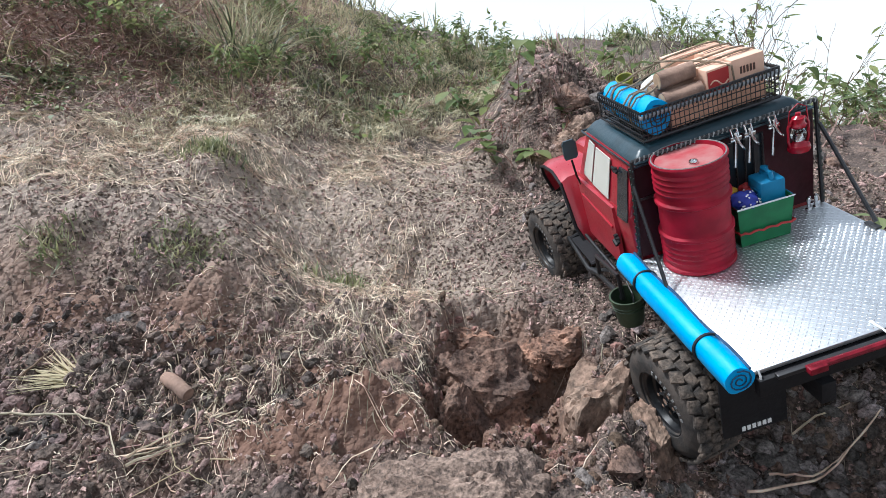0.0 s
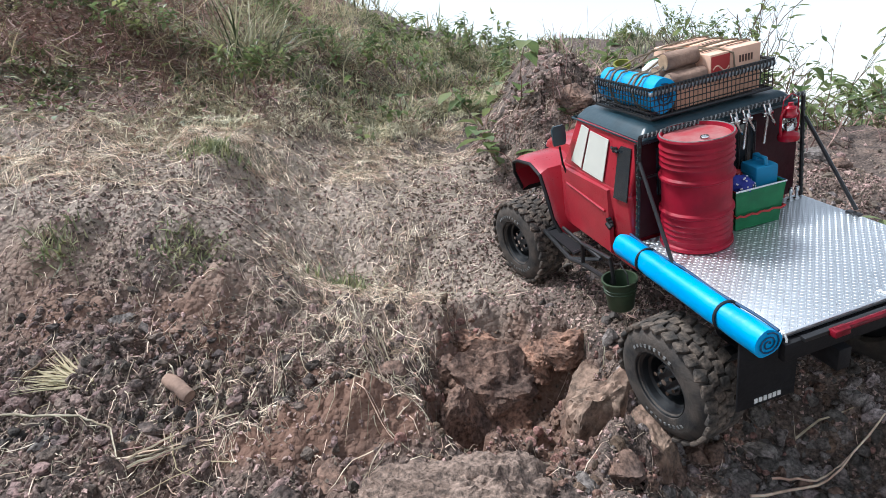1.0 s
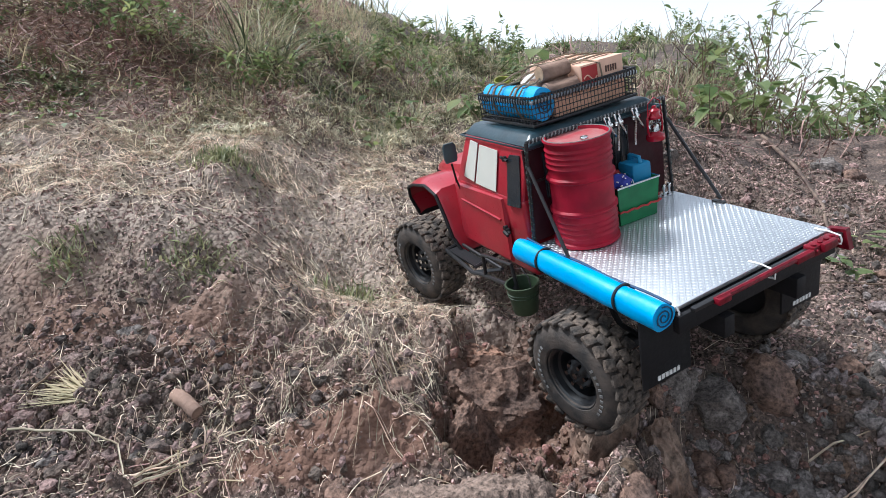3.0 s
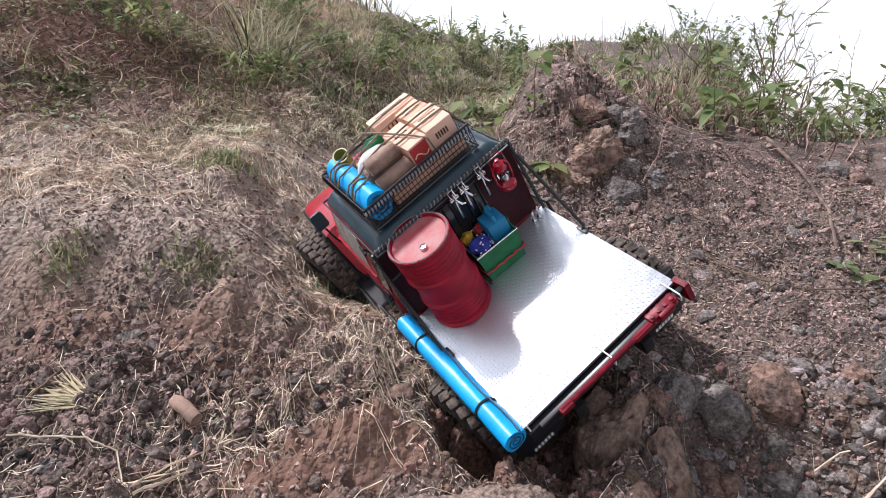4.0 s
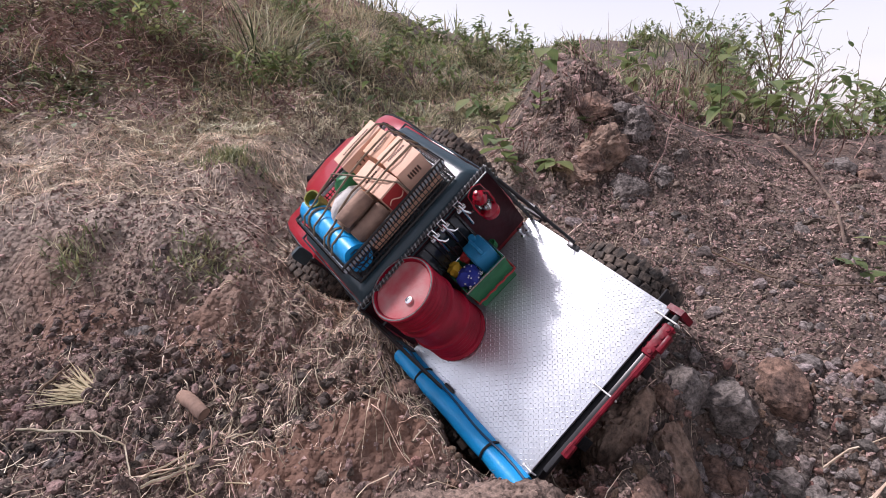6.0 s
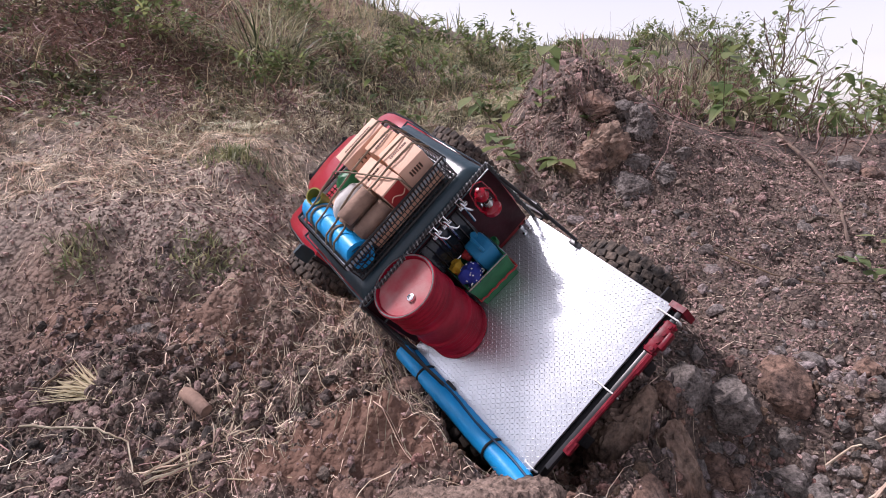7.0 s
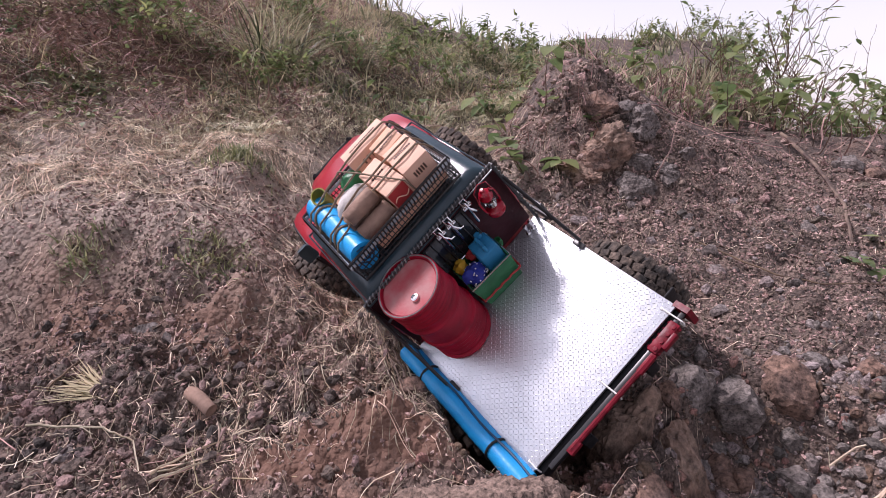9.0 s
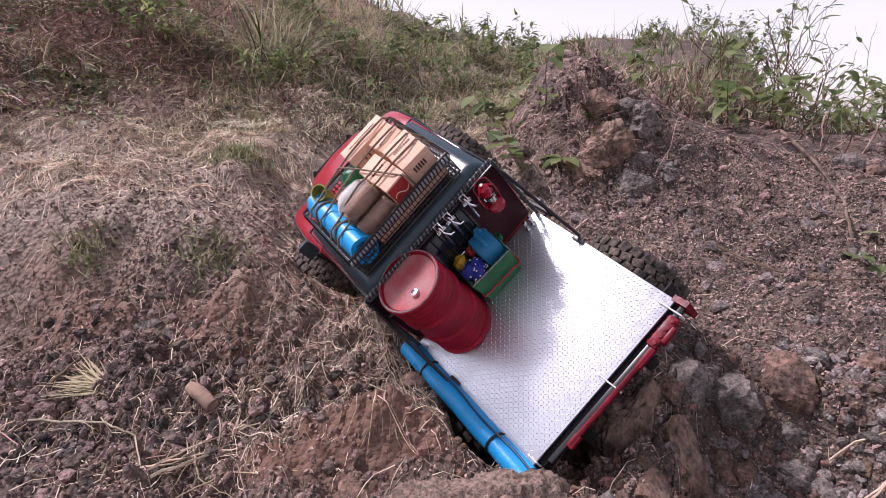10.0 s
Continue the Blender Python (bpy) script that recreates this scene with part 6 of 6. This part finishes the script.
for k, (x, y, s, q) in enumerate(((0.292, 0.508, 0.024, 0.8), (0.235, 1.115, 0.042, 0.6), (0.250, 1.185, 0.050, 0.6), (0.320, 1.118, 0.036, 0.6), (0.556, 0.960, 0.024, 0.6), (0.786, 1.250, 0.045, 0.7), (0.369, 0.771, 0.013, 0.7),
                                  (0.358, 0.832, 0.013, 0.7), (0.327, 0.985, 0.017, 0.5), (0.820, 1.218, 0.032, 0.6), (0.418, 1.155, 0.024, 0.7), (0.184, 1.112, 0.028, 0.6), (0.376, 0.609, 0.018, 0.7), (0.351, 0.520, 0.018, 0.8), (0.422, 0.589, 0.017, 0.7), (0.300, 1.190, 0.034, 0.6))):
    rock(x, y, s, 170 + k, CLAY_ROCK if k in (1, 2, 8, 9, 11, 14) else GREY_ROCK, (1.0, 0.85, q), stone if s < 0.03 else "weathered clay and stone outcrop on the slope", 0.46, 41 * k, facets=11, sub=4)
for k, (x, y, z, s, sq, mat, turn) in enumerate(((0.262, 1.140, 0.20, 0.062, (0.9, 0.8, 0.85), PLATE_CLAY, 20), (0.340, 1.190, 0.20, 0.060, (1.0, 0.7, 0.75), GREY_ROCK, 75), (0.215, 1.105, 0.155, 0.045, (1.0, 0.8, 0.8), PLATE_CLAY, 130), (0.300, 1.090, 0.145, 0.048, (1.0, 0.8, 0.7), GREY_ROCK, 200), (0.365, 1.120, 0.145, 0.042, (1.1, 0.8, 0.6), GREY_ROCK, 260))):
    ob = rock(x, y, s, 560 + k, mat, sq, "weathered cracked outcrop of clay and stone on the mound", 0.4, turn, facets=11, sub=5)
    ob.matrix_basis = pose(x, y, float(land(x, y)) - 0.40 * s * sq[2], 0, 8, turn)
rnd = random.Random(77)
for k in range(90):
    x, y = (rnd.uniform(0.20, 0.62), rnd.uniform(0.62, 1.05)) if k < 30 else (rnd.uniform(0.20, 0.40), rnd.uniform(0.43, 0.54))
    rock(x, y, rnd.uniform(0.005, 0.012), 230 + k, rnd.choice((GREY_ROCK, GREY_ROCK, CLAY_ROCK)), (1.0, rnd.uniform(0.7, 1), rnd.uniform(0.5, 0.9)), "small " + stone, 0.4, rnd.uniform(0, 360), facets=5, sub=2)


face = "craggy block of red clay in the wall of the hole"
slab = "pale cracked clay slab leaning in the hole"
for k, (x, y, z, s, sq, mat, lab, turn, tilt, fc) in enumerate((
        (0.010, 0.640, -0.060, 0.034, (1.0, 0.9, 1.2), CLAY_ROCK, face, 20, 0, 5), (0.068, 0.672, -0.068, 0.050, (1.05, 0.7, 0.95), RED_CLAY, face, 0, 0, 5), (0.115, 0.660, -0.034, 0.036, (1.0, 0.8, 0.7), RED_CLAY, face, 60, 0, 5),
        (0.030, 0.690, -0.022, 0.036, (1.1, 0.8, 0.7), RED_CLAY, face, 140, 0, 4), (0.160, 0.652, -0.014, 0.040, (1.1, 0.8, 0.65), RED_CLAY, face, 200, 0, 5),
        (0.160, 0.592, -0.050, 0.056, (0.62, 0.42, 1.1), PLATE_CLAY, slab, 12, 14, 26), (0.192, 0.570, -0.036, 0.050, (0.7, 0.55, 1.1), PLATE_CLAY, slab, 40, 10, 26), (0.186, 0.528, -0.082, 0.044, (0.8, 0.75, 1.05), PLATE_CLAY, slab, 80, 20, 18),
        (0.140, 0.540, -0.105, 0.030, (0.7, 0.5, 1.2), PLATE_CLAY, slab, -20, 20, 20), (0.090, 0.620, -0.112, 0.030, (1.2, 0.8, 0.5), RED_CLAY, face, 30, 0, 6),
        (0.046, 0.640, -0.058, 0.072, (0.95, 0.62, 0.92), CLAY_ROCK, face, 12, 4, 7), (0.020, 0.590, -0.086, 0.046, (0.9, 0.8, 1.0), CLAY_ROCK, face, 75, 6, 8), (0.080, 0.608, -0.098, 0.040, (0.9, 0.7, 0.9), RED_CLAY, face, 160, -5, 8),
        (0.172, 0.566, -0.062, 0.072, (0.72, 0.62, 1.02), PLATE_CLAY, slab, 25, 12, 13), (0.215, 0.530, -0.070, 0.054, (0.8, 0.7, 1.0), PLATE_CLAY, slab, 110, 6, 13))):
    ob = rock(x, y, s, 520 + k, mat, sq, lab, 0.4, turn, facets=fc, sub=5)
    ob.matrix_basis = pose(x, y, z, 0, tilt, turn)
for k in range(10):
    x, y, sz = rnd.uniform(-0.03, 0.185), rnd.uniform(0.628, 0.695), rnd.uniform(0.007, 0.016)
    rock(x, y, sz, 330 + k, CLAY_ROCK if k % 4 else GREY_ROCK, (1.0, 0.75, rnd.uniform(0.6, 0.9)), clay, 0.5, rnd.uniform(0, 360), facets=13, sub=3)
for k in range(10):
    x, y, sz = rnd.uniform(0.15, 0.36), rnd.uniform(0.535, 0.60), rnd.uniform(0.014, 0.028)
    rock(x, y, sz, 360 + k, CLAY_ROCK if k % 2 else GREY_ROCK, (1.0, 0.75, rnd.uniform(0.8, 1.2)), clay, 0.5, rnd.uniform(0, 360), facets=13, sub=4)


# stalks, sticks and tufts lying about
def stalk(points, r, label, mat=None, name="dry_stalk", lift=0.004, cat="stalk"):
    pts = []
    for a, b in zip(points, points[1:]):
        for k in range(5):
            x, y = a[0] + (b[0] - a[0]) * k / 5, a[1] + (b[1] - a[1]) * k / 5
            pts.append((x + 0.0006 * math.sin(9 * k + 40 * x), y + 0.0006 * math.cos(7 * k + 30 * y), float(land(x, y)) + lift + 0.004 + 0.001 * math.sin(3 * k + 50 * x)))
    x, y = points[-1]
    pts.append((x, y, float(land(x, y)) + lift + 0.003))
    return tagged(part(name, Shape().tube(pts, r, 6, taper=0.5), mat or STRAW), label, cat, "stalks on the ground")


pale = "long pale dry stalk lying on the ground"
stalk(((0.736, 1.429), (0.699, 1.212), (0.648, 1.025), (0.580, 0.886)), 0.0042, "long bent brown creeper stem on the slope", VINE, "creeper_stem", 0.012)
stalk(((0.354, 0.889), (0.424, 0.793), (0.474, 0.773), (0.620, 0.775)), 0.0016, "thin dark twig lying across the slope", TWIG, "twig", 0.010)
stalk(((0.325, 0.505), (0.363, 0.497), (0.420, 0.500)), 0.0015, pale)
stalk(((-0.340, 0.685), (-0.311, 0.681), (-0.285, 0.688), (-0.246, 0.708)), 0.0011, pale)
stalk(((-0.318, 0.715), (-0.300, 0.690), (-0.285, 0.688)), 0.0009, pale)
stalk(((-0.425, 0.496), (-0.346, 0.494), (-0.310, 0.480), (-0.280, 0.437)), 0.0013, pale, lift=0.010)
stalk(((-0.293, 0.429), (-0.254, 0.467), (-0.197, 0.500)), 0.0013, pale, lift=0.010)
stalk(((-0.274, 0.437), (-0.229, 0.464)), 0.0016, pale, lift=0.009)
stalk(((-0.433, 0.540), (-0.426, 0.586)), 0.0018, "short dark broken twig lying on the soil", TWIG, "twig", 0.014, "twig")
stalk(((0.292, 0.480), (0.357, 0.486), (0.414, 0.497)), 0.0016, pale, lift=0.012)
stalk(((0.362, 0.535), (0.404, 0.519)), 0.0014, pale, lift=0.012)
for k in range(6):
    stalk(((-0.335 + rnd.uniform(-0.03, 0.04), 0.425 + rnd.uniform(-0.01, 0.03)), (-0.256 + rnd.uniform(-0.01, 0.01), 0.461 + rnd.uniform(-0.01, 0.01)), (-0.18 + rnd.uniform(-0.03, 0.03), 0.505 + rnd.uniform(-0.02, 0.02))), rnd.uniform(0.0003, 0.0006), "thin dry stalk lying on the soil", (STRAW, DRY_GRASS, VINE)[k % 3], lift=rnd.uniform(0.001, 0.005))
stalk(((-0.300, 0.440), (-0.256, 0.461), (-0.214, 0.487), (-0.190, 0.508)), 0.0011, pale)
stalk(((-0.310, 0.445), (-0.240, 0.468), (-0.200, 0.478)), 0.0010, pale)
for k in range(14):
    dx, dy = rnd.uniform(-0.012, 0.012), rnd.uniform(-0.02, 0.02)
    stalk(((-0.100 + dx, 0.660 + dy), (-0.078 + dx, 0.600 + dy * 0.6), (-0.058 + dx * 0.6, 0.545 + dy), (-0.030 + dx, 0.505 + dy)), rnd.uniform(0.0005, 0.0009), "brownish dry stalk lying beside the hole", (STRAW, VINE, TWIG)[k % 3], lift=rnd.uniform(0.001, 0.006))
for k in range(16):
    x, y, a = rnd.uniform(-0.46, -0.12), rnd.uniform(0.44, 0.66), rnd.uniform(0, 6.28)
    ln = rnd.uniform(0.03, 0.07)
    stalk(((x, y), (x + ln * math.cos(a), y + ln * math.sin(a)), (x + 1.8 * ln * math.cos(a + 0.3), y + 1.8 * ln * math.sin(a + 0.3))), rnd.uniform(0.0004, 0.0008), "thin dry stalk lying on the soil", (STRAW, DRY_GRASS, VINE)[k % 3], lift=rnd.uniform(0.001, 0.006))
stalk(((0.286, 1.166), (0.509, 1.300), (0.669, 1.290)), 0.0014, "thin dry runner crossing the slope", VINE, "creeper_stem", 0.02)
stalk(((0.340, 1.080), (0.380, 1.130), (0.430, 1.240)), 0.0016, "thin dry runner crossing the slope", VINE, "creeper_stem", 0.02)
stick = Shape().tube([(-0.019, 0, 0), (-0.014, 0.0005, 0.001), (0.0, 0.001, 0.0015), (0.014, 0, 0.001), (0.020, 0.001, 0)], 0.0078, 12, taper=0.85)
ob = part("stick", stick, LOG, None)
ob.matrix_basis = pose(-0.263, 0.520, float(surface(-0.263, 0.520)) + 0.006, 0, 8, -38)
tagged(ob, "short broken brown stick lying on the soil", "stick")
rngt = np.random.default_rng(3)
n = 150
v = ribbons(-0.362 + rngt.normal(0, 0.008, n), 0.537 + rngt.normal(0, 0.006, n), np.full(n, float(land(-0.362, 0.537)) + 0.012) + rngt.uniform(0, 0.008, n), 2.65 + rngt.normal(0, 0.35, n), np.abs(rngt.normal(0.05, 0.13, n)), rngt.uniform(0, 0.35, n), rngt.uniform(0.03, 0.085, n), rngt.uniform(0.0012, 0.0028, n), 5, rngt.normal(0, 0.4, n), False, rngt.uniform(-0.5, 0.5, n))
tagged(new("straw_tuft", big_mesh("straw_tuft", *v, DRY_GRASS)), "uprooted tuft of pale dry grass lying on the soil", "grass tuft")
n = 340
v = ribbons(-0.50 + rngt.normal(0, 0.035, n), 1.53 + rngt.normal(0, 0.03, n), np.full(n, float(land(-0.50, 1.53)) - 0.01), rngt.uniform(0, 6.28, n), np.pi / 2 - np.abs(rngt.normal(0, 1.0, n)), rngt.uniform(0.4, 2.2, n), rngt.uniform(0.10, 0.30, n), rngt.uniform(0.0025, 0.0055, n), 6, rngt.normal(0, 0.4, n), False, rngt.uniform(-0.5, 0.5, n))
tagged(new("grass_tussock", big_mesh("grass_tussock", *v, GREEN_GRASS)), "large arching tussock of yellow-green grass on the bank", "grass tussock")

# broad-leaved weeds
weed_label = "broad-leaved green weed growing from the bank"
for k, (x, y, h, n, ll, lw) in enumerate(((0.262, 1.150, 0.06, 8, 0.050, 0.034), (0.110, 1.140, 0.12, 12, 0.060, 0.040), (0.155, 1.110, 0.06, 8, 0.055, 0.036), (0.150, 1.260, 0.20, 14, 0.065, 0.042), (0.080, 1.330, 0.22, 12, 0.060, 0.036),
                                          (0.420, 1.520, 0.20, 14, 0.075, 0.045), (0.560, 1.550, 0.16, 12, 0.070, 0.045), (0.640, 1.500, 0.20, 16, 0.085, 0.055), (0.760, 1.520, 0.18, 16, 0.085, 0.055), (0.880, 1.520, 0.20, 16, 0.085, 0.050),
                                          (1.000, 1.560, 0.22, 14, 0.080, 0.045), (0.700, 1.700, 0.28, 16, 0.090, 0.050), (0.920, 1.750, 0.30, 16, 0.090, 0.045), (-0.10, 1.450, 0.12, 10, 0.050, 0.030), (-0.22, 1.500, 0.14, 10, 0.050, 0.030), (0.590, 0.830, 0.07, 14, 0.045, 0.030), (0.630, 0.860, 0.08, 14, 0.050, 0.032))):
    tagged(stand(build_weed(300 + k, h * 0.9, n, ll * (0.95 if k < 5 else 0.72), lw * (0.95 if k < 5 else 0.72), 0.8), x, y, 0, 0.004), weed_label, "weed", "weeds on the bank")
# thin shrubs on the bank and at the drop
for k, (x, y, h, w, n, ll) in enumerate(((1.22, 2.45, 0.62, 0.35, 150, 0.07), (1.45, 2.30, 0.48, 0.5, 240, 0.09), (1.72, 2.45, 0.50, 0.5, 240, 0.10), (1.95, 2.60, 0.62, 0.5, 260, 0.10), (1.60, 2.05, 0.34, 0.45, 220, 0.08), (1.25, 2.00, 0.32, 0.45, 220, 0.07), (2.25, 2.75, 0.60, 0.6, 260, 0.10), (1.00, 2.20, 0.34, 0.4, 200, 0.06))):
    tagged(stand(build_shrub(400 + k, h, w, int(n * 0.8), ll * 0.75), x, y, 30 * k, 0.02), "thin twiggy shrub with narrow green leaves against the sky", "shrub", "shrubs at the drop")
for k, (x, y, h, w, n, ll) in enumerate(((-0.72, 1.40, 0.16, 0.25, 260, 0.026), (-0.45, 1.36, 0.15, 0.25, 260, 0.026), (-0.30, 1.75, 0.18, 0.3, 260, 0.03), (-0.10, 1.95, 0.20, 0.3, 260, 0.03), (-0.95, 1.60, 0.20, 0.3, 260, 0.03), (0.10, 2.40, 0.22, 0.3, 260, 0.035), (-0.55, 2.10, 0.22, 0.35, 260, 0.035), (-0.05, 2.85, 0.20, 0.4, 300, 0.04), (0.30, 3.2, 0.25, 0.5, 300, 0.045), (0.05, 1.60, 0.13, 0.25, 240, 0.030), (0.18, 1.75, 0.15, 0.3, 260, 0.032), (0.32, 1.90, 0.16, 0.3, 260, 0.034), (0.45, 2.20, 0.18, 0.35, 280, 0.036), (0.22, 2.30, 0.18, 0.35, 280, 0.036), (0.62, 2.60, 0.20, 0.4, 280, 0.040))):
    tagged(stand(build_shrub(430 + k, h, w, n, ll), x, y, 50 * k, 0.01), "low green bushy weed tangled in the bank grass", "shrub", "bushes on the bank")
for k, (x, y, h, w, n, ll) in enumerate(((0.75, 4.6, 0.34, 0.6, 300, 0.07), (1.25, 5.0, 0.40, 0.7, 300, 0.08), (1.75, 5.2, 0.45, 0.8, 300, 0.08), (2.2, 5.0, 0.50, 0.8, 300, 0.08), (0.35, 4.2, 0.35, 0.6, 300, 0.07), (1.5, 4.0, 0.30, 0.6, 300, 0.06), (1.9, 3.8, 0.40, 0.6, 300, 0.07), (-0.30, 2.9, 0.22, 0.5, 300, 0.04), (-0.15, 2.6, 0.20, 0.4, 300, 0.04))):
    tagged(stand(build_shrub(460 + k, h * 0.8, w * 1.2, int(n * 1.8), ll * 0.5), x, y, 50 * k, 0.02), "distant green-brown bush on the far ridge", "shrub", "bushes on the far ridge")
for k, (x, y, h, w, n, ll) in enumerate(((1.10, 2.05, 0.55, 0.25, 70, 0.045), (1.55, 2.55, 0.65, 0.4, 110, 0.06), (1.85, 2.30, 0.50, 0.4, 120, 0.07), (1.35, 1.75, 0.28, 0.4, 140, 0.05), (0.85, 1.85, 0.24, 0.35, 150, 0.045))):
    tagged(stand(build_shrub(480 + k, h, w, n, ll), x, y, 70 * k, 0.02), "sparse twiggy shrub with few narrow leaves", "shrub", "shrubs at the drop")
# ---- what moves ----
def motions():
    for thing, m in RIDERS:
        walk(thing, [(t, truck_pose(t) @ m) for t in DRIVE])
    # wheels: place on the truck, steering and roll of each; (seconds, metres driven, steer, lift front left, front right, rear left, rear right)
    rows = [(0, 0.0, 8, 0, 0, -0.004, 0), (0.5, 0.01, 10, 0, 0, -0.004, 0), (1.0, 0.05, 12, 0, 0, -0.004, 0), (1.5, 0.075, 13, 0, 0, -0.006, 0), (2.0, 0.07, 13, 0, 0, -0.006, 0),
            (2.5, 0.078, 13, 0, 0, -0.006, 0), (2.7, 0.095, 12, 0, 0, -0.006, 0), (3.2, 0.16, 10, 0.01, 0, 0.0, 0), (3.8, 0.22, 8, 0.03, -0.01, 0.012, -0.008), (4.5, 0.235, 6, 0.035, -0.012, 0.014, -0.008), (10.0, 0.235, 6, 0.035, -0.012, 0.014, -0.008)]
    for wheel, x, y, z, side, front, lift in ((WHEEL_FL, -0.128, 0.435, -0.085, 1, 1, 3), (WHEEL_FR, 0.128, 0.435, -0.085, -1, 1, 4), (WHEEL_RL, -0.116, 0.10, -0.100, 1, 0, 5), (WHEEL_RR, 0.116, 0.10, -0.100, -1, 0, 6)):
        keys = []
        for r in rows:
            roll = -math.degrees(r[1] / 0.061)
            face = 0 if side > 0 else 180
            keys.append((r[0], pose(x, y, z + r[lift], 0, 0, face + (r[2] if front else 8)) @ pose(0, 0, 0, roll * side, 0, 0)))
        walk(wheel, keys)


motions()
